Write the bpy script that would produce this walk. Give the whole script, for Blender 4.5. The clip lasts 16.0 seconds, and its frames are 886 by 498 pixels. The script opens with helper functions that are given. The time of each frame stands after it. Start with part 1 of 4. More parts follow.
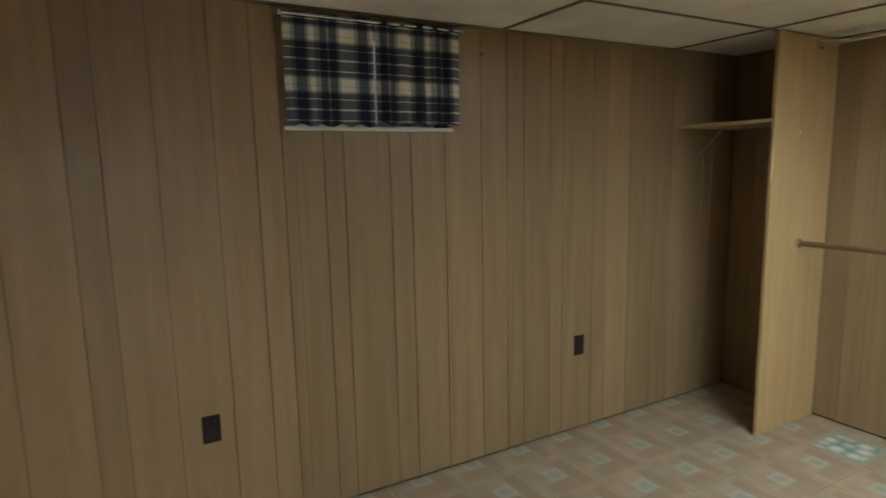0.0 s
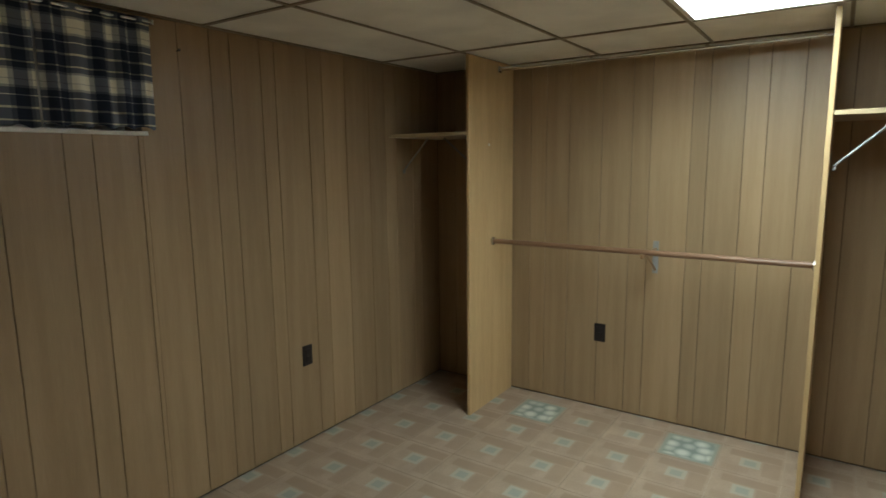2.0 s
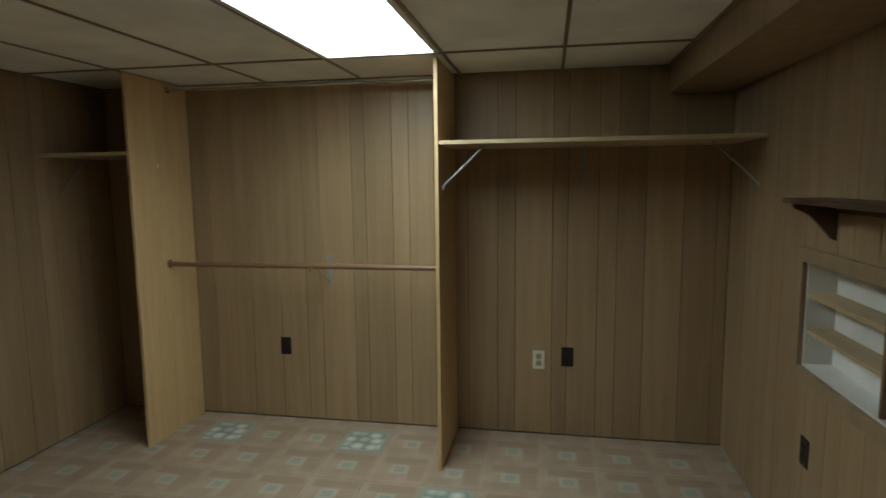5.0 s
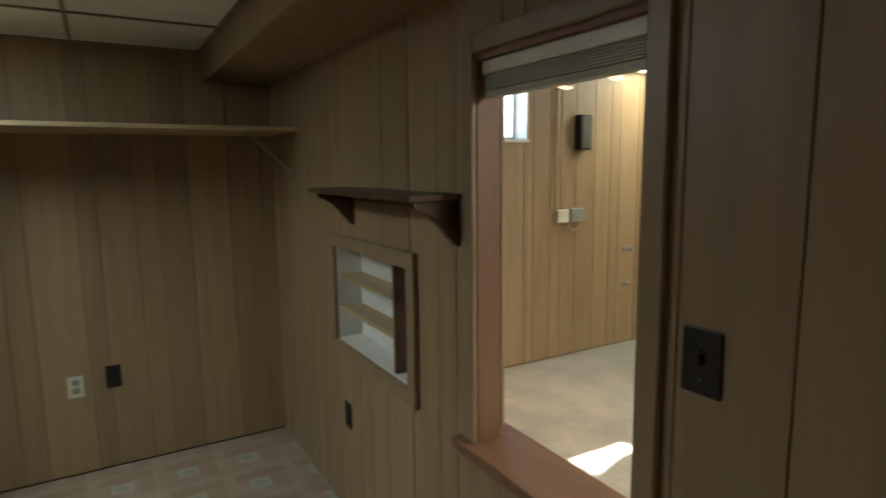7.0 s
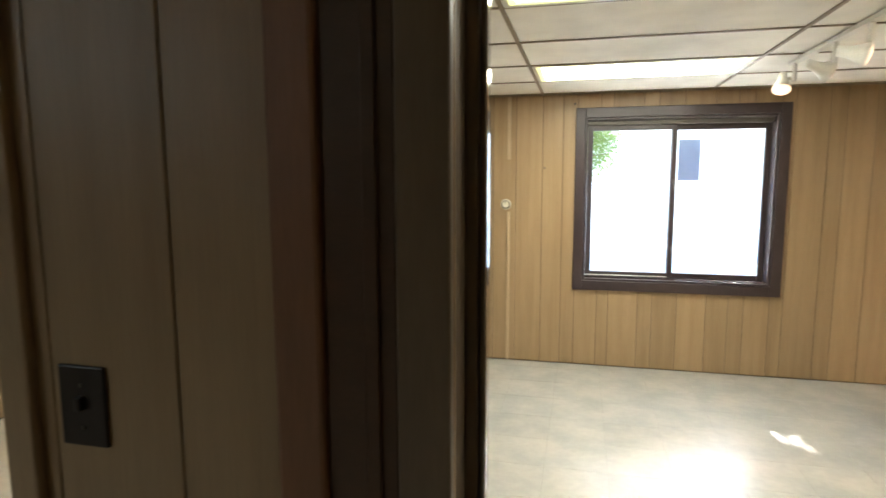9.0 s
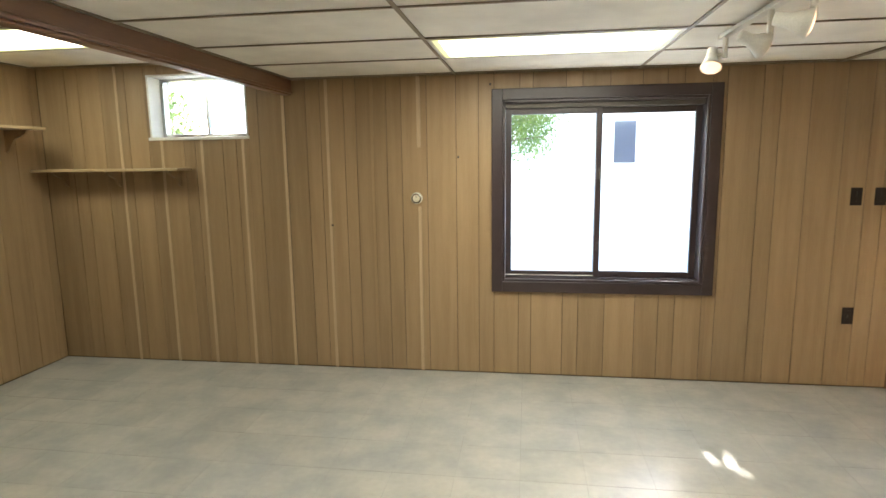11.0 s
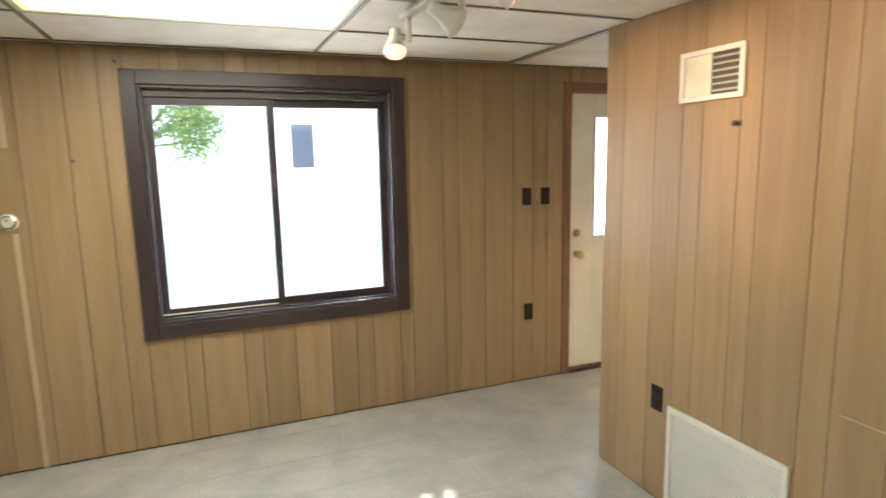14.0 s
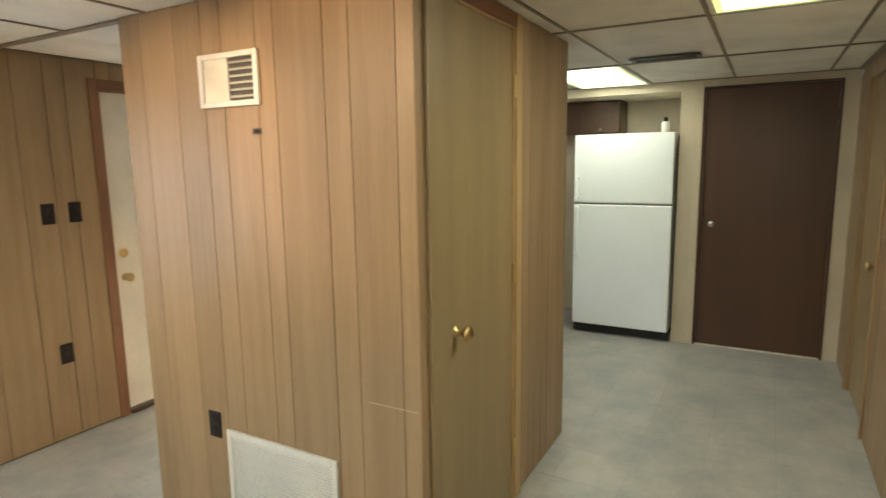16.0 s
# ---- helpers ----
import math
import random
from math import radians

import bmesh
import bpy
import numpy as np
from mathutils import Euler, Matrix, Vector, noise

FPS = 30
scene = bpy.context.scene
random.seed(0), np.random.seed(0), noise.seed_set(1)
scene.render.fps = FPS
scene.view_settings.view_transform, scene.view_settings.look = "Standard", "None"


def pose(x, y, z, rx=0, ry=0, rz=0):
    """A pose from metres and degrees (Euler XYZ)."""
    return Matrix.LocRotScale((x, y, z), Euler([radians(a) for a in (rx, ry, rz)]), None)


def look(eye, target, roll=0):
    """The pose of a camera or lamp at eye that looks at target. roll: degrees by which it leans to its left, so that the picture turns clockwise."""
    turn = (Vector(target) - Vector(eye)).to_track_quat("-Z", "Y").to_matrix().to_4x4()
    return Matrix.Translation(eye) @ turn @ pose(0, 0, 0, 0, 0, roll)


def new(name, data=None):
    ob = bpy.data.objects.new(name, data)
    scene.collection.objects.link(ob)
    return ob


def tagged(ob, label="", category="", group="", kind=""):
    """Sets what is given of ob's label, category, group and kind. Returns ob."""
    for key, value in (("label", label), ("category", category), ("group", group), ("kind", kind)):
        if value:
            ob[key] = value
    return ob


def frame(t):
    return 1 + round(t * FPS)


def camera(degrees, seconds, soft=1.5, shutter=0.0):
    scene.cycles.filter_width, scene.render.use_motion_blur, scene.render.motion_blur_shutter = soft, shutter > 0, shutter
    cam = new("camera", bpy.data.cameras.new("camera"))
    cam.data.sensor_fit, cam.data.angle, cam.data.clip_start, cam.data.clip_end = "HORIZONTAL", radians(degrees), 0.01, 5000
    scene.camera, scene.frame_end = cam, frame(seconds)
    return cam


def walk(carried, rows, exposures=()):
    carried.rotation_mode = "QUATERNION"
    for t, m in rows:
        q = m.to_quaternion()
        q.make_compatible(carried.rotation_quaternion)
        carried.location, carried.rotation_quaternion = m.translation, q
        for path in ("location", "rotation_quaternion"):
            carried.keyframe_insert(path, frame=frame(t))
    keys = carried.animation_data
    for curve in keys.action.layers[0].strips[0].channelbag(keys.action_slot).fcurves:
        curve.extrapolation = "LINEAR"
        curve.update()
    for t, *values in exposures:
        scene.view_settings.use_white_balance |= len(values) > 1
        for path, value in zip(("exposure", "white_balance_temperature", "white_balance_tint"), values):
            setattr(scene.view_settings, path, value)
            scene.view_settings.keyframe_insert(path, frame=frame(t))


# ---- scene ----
cam = camera(74.5, 16.0, soft=1.5, shutter=0.3)
# seconds, place in metres, turns in degrees
ROWS = [
    (0, 0.477, 0.334, 1.525, 81.68, 1.18, -29.57),
    (0.5, 0.522, 0.345, 1.536, 81.24, 1.30, -38.20),
    (1, 0.543, 0.343, 1.543, 81.09, 1.17, -44.88),
    (1.5, 0.543, 0.346, 1.549, 80.90, 0.96, -50.23),
    (2, 0.545, 0.356, 1.557, 81.38, 0.63, -55.98),
    (2.5, 0.550, 0.309, 1.569, 81.59, 0.18, -60.95),
    (3, 0.539, 0.255, 1.570, 81.85, -0.09, -65.78),
    (5.5, 0.551, -0.195, 1.544, 83.06, 0.41, -85.99),
    (6, 0.554, -0.186, 1.543, 82.62, -0.07, -95.32),
    (6.5, 0.586, -0.219, 1.545, 82.14, 0.09, -107.46),
    (7, 0.631, -0.291, 1.544, 81.99, 0.69, -120.32),
    (7.5, 0.650, -0.350, 1.548, 81.96, 1.24, -133.83),
    (8, 0.641, -0.415, 1.525, 83.13, 0.76, -146.45),
    (8.5, 0.607, -0.465, 1.530, 83.03, 0.29, -158.78),
    (9, 0.567, -0.502, 1.527, 82.89, 0.20, -166.65),
    (9.5, 0.490, -0.589, 1.548, 82.34, 0.90, -171.83),
    (12, 0.368, -1.470, 1.591, 80.77, 0.63, -171.84),
    (12.5, 0.398, -1.623, 1.553, 81.11, -0.50, -176.08),
    (13, 0.356, -1.730, 1.541, 81.56, -0.44, -183.52),
    (13.5, 0.321, -1.758, 1.558, 81.68, 0.56, -191.95),
    (14, 0.266, -1.803, 1.571, 81.08, 1.13, -202.24),
    (14.5, 0.253, -1.829, 1.579, 80.26, 0.84, -213.25),
    (15, 0.224, -1.857, 1.569, 80.45, 0.71, -225.66),
    (15.5, 0.118, -1.816, 1.563, 81.29, 0.79, -234.27),
    (16, -0.001, -1.787, 1.562, 81.31, 0.86, -241.05),
]
EXPOSURES = [(0.0, 5.15), (1.5, 4.95), (3.0, 4.65), (5.5, 4.25), (6.5, 4.2), (7.2, 4.45), (8.0, 4.66), (9.0, 4.38), (9.7, 4.2), (12.0, 4.05), (16.0, 4.0)]
walk(cam, [(t, pose(x, y, z, rx, ry, rz)) for t, x, y, z, rx, ry, rz in ROWS], EXPOSURES)

# ---- world and light ----
SUN_UP, SUN_TURN = radians(35), radians(180)
world = bpy.data.worlds.new("daylight")
scene.world = world
world.use_nodes = True
wn = world.node_tree
sky = wn.nodes.new("ShaderNodeTexSky")
sky.sky_type, sky.sun_disc = "NISHITA", False
sky.sun_elevation, sky.sun_rotation = SUN_UP, SUN_TURN
wn.links.new(sky.outputs[0], wn.nodes["Background"].inputs[0])
wn.nodes["Background"].inputs[1].default_value = 0.15


def lamp(name, kind, m, energy, colour, **more):
    data = bpy.data.lights.new(name, kind)
    data.energy, data.color = energy, colour
    if kind == "SUN":
        data.angle = more["angle"]
    if kind == "AREA":
        data.shape, data.size, data.size_y, data.spread = "RECTANGLE", more["size"], more["size_y"], more["spread"]
    if kind == "SPOT":
        data.spot_size, data.spot_blend, data.shadow_soft_size = more["spot"], 0.6, 0.03
    ob = new(name, data)
    ob.matrix_world = m
    return ob


lamp("sun", "SUN", look((0, -10, 7), (0, 0, 0)), 4.5, (1.0, 0.95, 0.86), angle=radians(0.5))

# ---- plan, in metres ----
YN, XE, XW = 2.734, 4.0, -0.25          # den: north, east and west wall
YD, YD2 = -1.138, -1.25                 # dividing wall, both faces
YS, XE2 = -5.238, 4.13                  # south room
XB, YB1, YB0 = -1.545, -2.735, -4.152   # closet block
XB2 = -3.08
XK = -5.145                             # wall with the brown door
XK2 = -5.86
H, H2 = 2.155, 2.30
XP = 3.450                              # front of the closet partitions


# ---- materials ----
def mat(name, colour, rough=0.5, metal=0.0, second=None, scale=20.0, stretch=(1, 1, 1), bump=0.05, vary=0.12, coat=0.0, fine=160.0, spec=0.5, detail=5.0, speck=0.31):
    """A surface with two scales of variation, stretched along its grain, and fine relief."""
    m = bpy.data.materials.new(name)
    m.use_nodes = True
    t = m.node_tree
    b = t.nodes["Principled BSDF"]
    link = t.links.new
    tc = t.nodes.new("ShaderNodeTexCoord")
    mp = t.nodes.new("ShaderNodeMapping")
    mp.inputs["Scale"].default_value = stretch
    info = t.nodes.new("ShaderNodeObjectInfo")
    place = t.nodes.new("ShaderNodeVectorMath")
    link(tc.outputs["Object"], place.inputs[0])
    link(info.outputs["Location"], place.inputs[1])
    link(place.outputs[0], mp.inputs[0])
    big = t.nodes.new("ShaderNodeTexNoise")
    big.inputs["Scale"].default_value = scale
    big.inputs["Detail"].default_value = detail
    link(mp.outputs[0], big.inputs["Vector"])
    small = t.nodes.new("ShaderNodeTexNoise")
    small.inputs["Scale"].default_value = fine
    small.inputs["Detail"].default_value = 3
    link(mp.outputs[0], small.inputs["Vector"])
    mix = t.nodes.new("ShaderNodeMix")
    mix.data_type = "RGBA"
    ramp = t.nodes.new("ShaderNodeMapRange")
    ramp.interpolation_type = "SMOOTHSTEP"
    ramp.inputs[1].default_value, ramp.inputs[2].default_value = 0.25, 0.75
    link(big.outputs[0], ramp.inputs[0])
    link(ramp.outputs[0], mix.inputs[0])
    mix.inputs[6].default_value = (*colour, 1)
    mix.inputs[7].default_value = (*(second or [c * 0.82 for c in colour]), 1)
    hsv = t.nodes.new("ShaderNodeHueSaturation")
    link(mix.outputs[2], hsv.inputs["Color"])
    add = t.nodes.new("ShaderNodeMath")
    add.operation = "MULTIPLY_ADD"
    link(info.outputs["Random"], add.inputs[0])
    add.inputs[1].default_value, add.inputs[2].default_value = vary * 2, 1 - vary
    mul = t.nodes.new("ShaderNodeMath")
    mul.operation = "MULTIPLY_ADD"
    link(small.outputs[0], mul.inputs[0])
    mul.inputs[1].default_value, mul.inputs[2].default_value = speck, 1 - speck / 2
    both = t.nodes.new("ShaderNodeMath")
    both.operation = "MULTIPLY"
    link(add.outputs[0], both.inputs[0])
    link(mul.outputs[0], both.inputs[1])
    link(both.outputs[0], hsv.inputs["Value"])
    link(hsv.outputs[0], b.inputs["Base Color"])
    b.inputs["Roughness"].default_value, b.inputs["Metallic"].default_value = rough, metal
    b.inputs["Coat Weight"].default_value = coat
    b.inputs["Specular IOR Level"].default_value = spec
    rr = t.nodes.new("ShaderNodeMath")
    rr.operation = "MULTIPLY_ADD"
    link(big.outputs[0], rr.inputs[0])
    rr.inputs[1].default_value, rr.inputs[2].default_value = 0.08, max(rough - 0.04, 0.02)
    link(rr.outputs[0], b.inputs["Roughness"])
    bp = t.nodes.new("ShaderNodeBump")
    bp.inputs["Strength"].default_value, bp.inputs["Distance"].default_value = bump, 0.003
    link(small.outputs[0], bp.inputs["Height"])
    link(bp.outputs[0], b.inputs["Normal"])
    return m


def glow(name, colour, strength):
    m = bpy.data.materials.new(name)
    m.use_nodes = True
    b = m.node_tree.nodes["Principled BSDF"]
    b.inputs["Base Color"].default_value = (0.85, 0.85, 0.8, 1)
    b.inputs["Emission Color"].default_value = (*colour, 1)
    b.inputs["Emission Strength"].default_value = strength
    return m


def glass(name, rough=0.0, tint=(1, 1, 1)):
    m = bpy.data.materials.new(name)
    m.use_nodes = True
    b = m.node_tree.nodes["Principled BSDF"]
    b.inputs["Base Color"].default_value = (*tint, 1)
    b.inputs["Transmission Weight"].default_value = 1
    b.inputs["Roughness"].default_value = rough
    b.inputs["IOR"].default_value = 1.45
    return m


GRAIN = (9, 9, 0.55)
PANEL = mat("walnut_panelling", (0.338, 0.232, 0.129), 0.42, second=(0.280, 0.187, 0.099), scale=2.2, stretch=GRAIN, vary=0.13, bump=0.10, fine=26, detail=3, speck=0.20)
PANEL_LIGHT = mat("pale_strip_wood", (0.55, 0.41, 0.26), 0.4, scale=3, stretch=GRAIN, vary=0.08, fine=26)
GROOVE = mat("groove_wood", (0.115, 0.074, 0.038), 0.6, scale=6, stretch=GRAIN)
PINE = mat("pale_plywood", (0.52, 0.36, 0.18), 0.5, second=(0.45, 0.305, 0.145), scale=2.5, stretch=GRAIN, vary=0.05, fine=30)
BOARD = mat("shelf_wood", (0.50, 0.38, 0.22), 0.45, scale=4, stretch=(9, 0.6, 9), vary=0.05, fine=30)
BOARD_X = mat("shelf_wood_long", (0.46, 0.34, 0.19), 0.45, scale=4, stretch=(0.6, 9, 9), vary=0.05, fine=30)
STAIN = mat("dark_stained_wood", (0.075, 0.038, 0.020), 0.4, scale=4, stretch=(2, 6, 6), vary=0.06, fine=40)
STAINMID = mat("brown_stained_beam", (0.19, 0.095, 0.048), 0.38, scale=3, stretch=(6, 0.7, 6), vary=0.05, fine=30)
CASING = mat("reddish_stained_casing", (0.225, 0.108, 0.055), 0.48, scale=3, stretch=(6, 6, 0.7), vary=0.08, fine=30)
CASING_X = mat("reddish_stained_casing_long", (0.225, 0.108, 0.055), 0.48, scale=3, stretch=(0.7, 6, 6), vary=0.08, fine=30)
DARKWIN = mat("dark_window_wood", (0.043, 0.029, 0.031), 0.36, scale=6, stretch=(1, 4, 1), vary=0.03, fine=60)
SILL = mat("glossy_dark_sill", (0.042, 0.028, 0.028), 0.16, scale=6, vary=0.0, fine=60)
DOORBROWN = mat("dark_brown_door_paint", (0.092, 0.042, 0.024), 0.42, scale=2.5, stretch=(4, 4, 0.5), vary=0.02)
DOORTAN = mat("tan_flush_door_wood", (0.33, 0.245, 0.125), 0.4, scale=2, stretch=(5, 5, 0.4), vary=0.02)
WHITE = mat("white_paint", (0.78, 0.77, 0.72), 0.4, scale=3, vary=0.02, bump=0.03)
CREAM = mat("cream_wall_paint", (0.62, 0.54, 0.40), 0.55, scale=2, vary=0.02, bump=0.06)
FRIDGE = mat("white_enamel", (0.80, 0.85, 0.845), 0.36, second=(0.785, 0.835, 0.83), scale=4, vary=0.01, bump=0.03, fine=400)
TILE_C = mat("ceiling_tile", (0.90, 0.88, 0.81), 0.85, scale=3, vary=0.03, bump=0.35, fine=220, spec=0.2)
BAR = mat("grid_bar_paint", (0.25, 0.195, 0.125), 0.45, scale=6, vary=0.0)
STONE = mat("stone_look_tile", (0.42, 0.405, 0.365), 0.33, second=(0.30, 0.305, 0.295), scale=4.2, vary=0.035, bump=0.02, fine=26, detail=7, speck=0.22)
JOINT = mat("tile_joint", (0.335, 0.33, 0.305), 0.7, scale=9)
BLACK = mat("black_plastic", (0.022, 0.017, 0.016), 0.42, scale=9, vary=0.0, bump=0.0, spec=0.25)
SLOT = mat("slot_dark", (0.008, 0.008, 0.008), 0.6, scale=9, vary=0.0)
IVORY = mat("ivory_plastic", (0.72, 0.68, 0.56), 0.35, scale=9, vary=0.0, bump=0.0)
STEEL = mat("brushed_steel", (0.66, 0.66, 0.64), 0.22, 1.0, scale=9, vary=0.0)
GALV = mat("galvanised_bracket", (0.30, 0.30, 0.285), 0.5, 0.25, scale=12, vary=0.05)
BRASS = mat("brass", (0.62, 0.46, 0.21), 0.3, 1.0, scale=9, vary=0.0)
DARKSTEEL = mat("dark_metal", (0.10, 0.09, 0.08), 0.5, 0.6, scale=9, vary=0.0)
PANE = glass("window_glass")
SCREEN = glass("screened_glass", 0.10, (0.80, 0.86, 0.88))
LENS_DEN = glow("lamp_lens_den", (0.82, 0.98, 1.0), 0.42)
LENS_SOUTH = glow("lamp_lens_south", (1.0, 0.98, 0.82), 1.3)
LENS_RIM_GLARE = glow("lamp_lens_rim_glare", (0.92, 1.0, 0.28), 0.075)
BULB = glow("bulb_face", (1.0, 0.55, 0.32), 0.11)


LENS_HALL = glow("lamp_lens_hall", (0.98, 1.0, 0.80), 0.7)
ROD = mat("brown_rod_wood", (0.22, 0.115, 0.06), 0.4, scale=4, stretch=(8, 0.6, 8), vary=0.0)
BRASSY = mat("tan_plate", (0.32, 0.20, 0.10), 0.4, scale=9, vary=0.0)
BLIND = mat("grey_green_blind", (0.42, 0.42, 0.33), 0.5, scale=9, vary=0.05)
DOORWHITE = mat("white_door_paint", (0.80, 0.76, 0.66), 0.35, scale=2, vary=0.0, bump=0.02)
CASING_TAN = mat("tan_wood_casing", (0.29, 0.20, 0.115), 0.4, scale=3, stretch=(6, 6, 0.7), vary=0.05, fine=30)
SOCKET = mat("tan_socket", (0.36, 0.30, 0.21), 0.4, scale=9, vary=0.0, bump=0.0)
GROUND = mat("pale_ground", (0.74, 0.72, 0.68), 0.9, second=(0.60, 0.59, 0.54), scale=0.7, fine=12)
SIDING = mat("white_siding", (0.88, 0.88, 0.87), 0.6, scale=1.0, vary=0.02)
ROOF = mat("grey_shingles", (0.12, 0.12, 0.12), 0.9, scale=6)
DARKPANE = mat("dark_window_pane", (0.08, 0.092, 0.125), 0.1, scale=4, vary=0.0)
VARNISH = mat("glossy_varnished_stop", (0.10, 0.065, 0.040), 0.10, scale=3, stretch=(6, 6, 0.7), vary=0.04, fine=30, bump=0.01, coat=0.6)
REVEAL = mat("grey_brown_reveal_wood", (0.150, 0.108, 0.070), 0.34, scale=3, stretch=(6, 6, 0.7), vary=0.04, fine=30)
BARK = mat("bark", (0.12, 0.09, 0.06), 0.9, scale=8, stretch=(4, 4, 0.8), bump=0.5)
LEAF = mat("leaf", (0.16, 0.22, 0.035), 0.5, second=(0.07, 0.13, 0.02), scale=3, vary=0.1)
GROUT = mat("pale_joint", (0.46, 0.38, 0.29), 0.6, scale=6, vary=0.0)
SPOT_W = 1.8


def plaid():
    """Woven plaid: wide dark blue bands and fine cream lines crossing on a grey ground."""
    m = mat("plaid_cloth", (0.16, 0.16, 0.15), 0.85, scale=40, vary=0.0, fine=500, spec=0.1)
    t = m.node_tree
    b = t.nodes["Principled BSDF"]
    tc = t.nodes.new("ShaderNodeTexCoord")
    sep = t.nodes.new("ShaderNodeSeparateXYZ")
    t.links.new(tc.outputs["Object"], sep.inputs[0])

    def bands(axis, period, shift, stops):
        a = t.nodes.new("ShaderNodeMath")
        a.operation = "MULTIPLY_ADD"
        t.links.new(sep.outputs[axis], a.inputs[0])
        a.inputs[1].default_value, a.inputs[2].default_value = 1 / period, shift
        f = t.nodes.new("ShaderNodeMath")
        f.operation = "FRACT"
        t.links.new(a.outputs[0], f.inputs[0])
        r = t.nodes.new("ShaderNodeValToRGB")
        r.color_ramp.interpolation = "CONSTANT"
        els = r.color_ramp.elements
        els[0].position, els[0].color = stops[0][0], (*stops[0][1], 1)
        els[1].position, els[1].color = stops[1][0], (*stops[1][1], 1)
        for p, c in stops[2:]:
            els.new(p).color = (*c, 1)
        t.links.new(f.outputs[0], r.inputs[0])
        return r.outputs[0]

    navy, grey, cream, white = (0.135, 0.155, 0.205), (0.44, 0.45, 0.45), (0.74, 0.71, 0.56), (0.86, 0.85, 0.77)
    warp = bands("X", 0.265, 0.951, [(0, white), (0.235, grey), (0.30, navy), (0.47, grey), (0.515, white), (0.60, grey), (0.68, navy), (0.80, grey), (0.83, navy), (0.95, grey)])
    weft = bands("Z", 0.197, 0.426, [(0, navy), (0.09, cream), (0.12, navy), (0.305, cream), (0.345, navy), (0.53, white), (0.545, navy), (0.66, grey), (0.70, white), (0.80, grey), (0.81, white), (0.96, grey)])
    mix = t.nodes.new("ShaderNodeMix")
    mix.data_type = "RGBA"
    mix.blend_type = "MULTIPLY"
    mix.inputs[0].default_value = 1.0
    t.links.new(warp, mix.inputs[6])
    t.links.new(weft, mix.inputs[7])
    t.links.new(mix.outputs[2], b.inputs["Base Color"])
    return m


PLAID = plaid()


def vinyl(name, flower):
    """A printed vinyl tile: tan ground with darker bars and a pale-edged teal square, or a large pale flower."""
    m = mat(name, (0.40, 0.30, 0.215), 0.42, scale=8, vary=0.04, fine=90, bump=0.06)
    t = m.node_tree
    b = t.nodes["Principled BSDF"]
    base = b.inputs["Base Color"].links[0].from_socket
    tc = t.nodes.new("ShaderNodeTexCoord")
    sep = t.nodes.new("ShaderNodeSeparateXYZ")
    t.links.new(tc.outputs["Object"], sep.inputs[0])

    def inside(axis, low, high, soft=0.004):
        c = t.nodes.new("ShaderNodeMath")
        c.operation = "ADD"
        t.links.new(sep.outputs[axis], c.inputs[0])
        c.inputs[1].default_value = -(low + high) / 2
        d = t.nodes.new("ShaderNodeMath")
        d.operation = "ABSOLUTE"
        t.links.new(c.outputs[0], d.inputs[0])
        r = t.nodes.new("ShaderNodeMapRange")
        h = (high - low) / 2
        r.inputs[1].default_value, r.inputs[2].default_value, r.inputs[3].default_value, r.inputs[4].default_value = h - soft, h + soft, 1, 0
        t.links.new(d.outputs[0], r.inputs[0])
        return r.outputs[0]

    def times(a, c):
        n = t.nodes.new("ShaderNodeMath")
        n.operation = "MULTIPLY"
        t.links.new(a, n.inputs[0])
        if isinstance(c, float):
            n.inputs[1].default_value = c
        else:
            t.links.new(c, n.inputs[1])
        return n.outputs[0]

    def over(under, mask, colour):
        n = t.nodes.new("ShaderNodeMix")
        n.data_type = "RGBA"
        t.links.new(mask, n.inputs[0])
        t.links.new(under, n.inputs[6])
        if isinstance(colour, tuple):
            n.inputs[7].default_value = (*colour, 1)
        else:
            t.links.new(colour, n.inputs[7])
        return n.outputs[2]

    out = base
    if flower:
        v = t.nodes.new("ShaderNodeTexVoronoi")
        v.inputs["Scale"].default_value = 13
        v.inputs["Randomness"].default_value = 0.45
        t.links.new(tc.outputs["Object"], v.inputs["Vector"])
        r = t.nodes.new("ShaderNodeValToRGB")
        r.color_ramp.elements[0].position, r.color_ramp.elements[0].color = 0.25, (0.58, 0.60, 0.53, 1)
        r.color_ramp.elements[1].position, r.color_ramp.elements[1].color = 0.66, (0.20, 0.25, 0.22, 1)
        t.links.new(v.outputs["Distance"], r.inputs[0])
        out = over(out, times(inside("X", -0.135, 0.135, 0.008), inside("Y", -0.135, 0.135, 0.008)), (0.27, 0.30, 0.25))
        out = over(out, times(inside("X", -0.115, 0.115, 0.008), inside("Y", -0.115, 0.115, 0.008)), r.outputs[0])
    else:
        dark = (0.285, 0.20, 0.135)
        out = over(out, times(times(inside("X", 0.055, 0.125), inside("Y", -0.135, 0.105)), 0.75), dark)
        out = over(out, times(times(inside("X", -0.11, 0.045), inside("Y", -0.135, -0.055)), 0.55), dark)
        out = over(out, times(times(inside("X", -0.125, -0.06), inside("Y", 0.0, 0.13)), 0.3), dark)
        out = over(out, times(times(inside("X", -0.05, 0.045), inside("Y", -0.045, 0.05)), 0.6), (0.40, 0.41, 0.355))
        out = over(out, times(times(inside("X", -0.03, 0.025), inside("Y", -0.025, 0.03)), 0.55), (0.21, 0.265, 0.25))
    t.links.new(out, b.inputs["Base Color"])
    return m


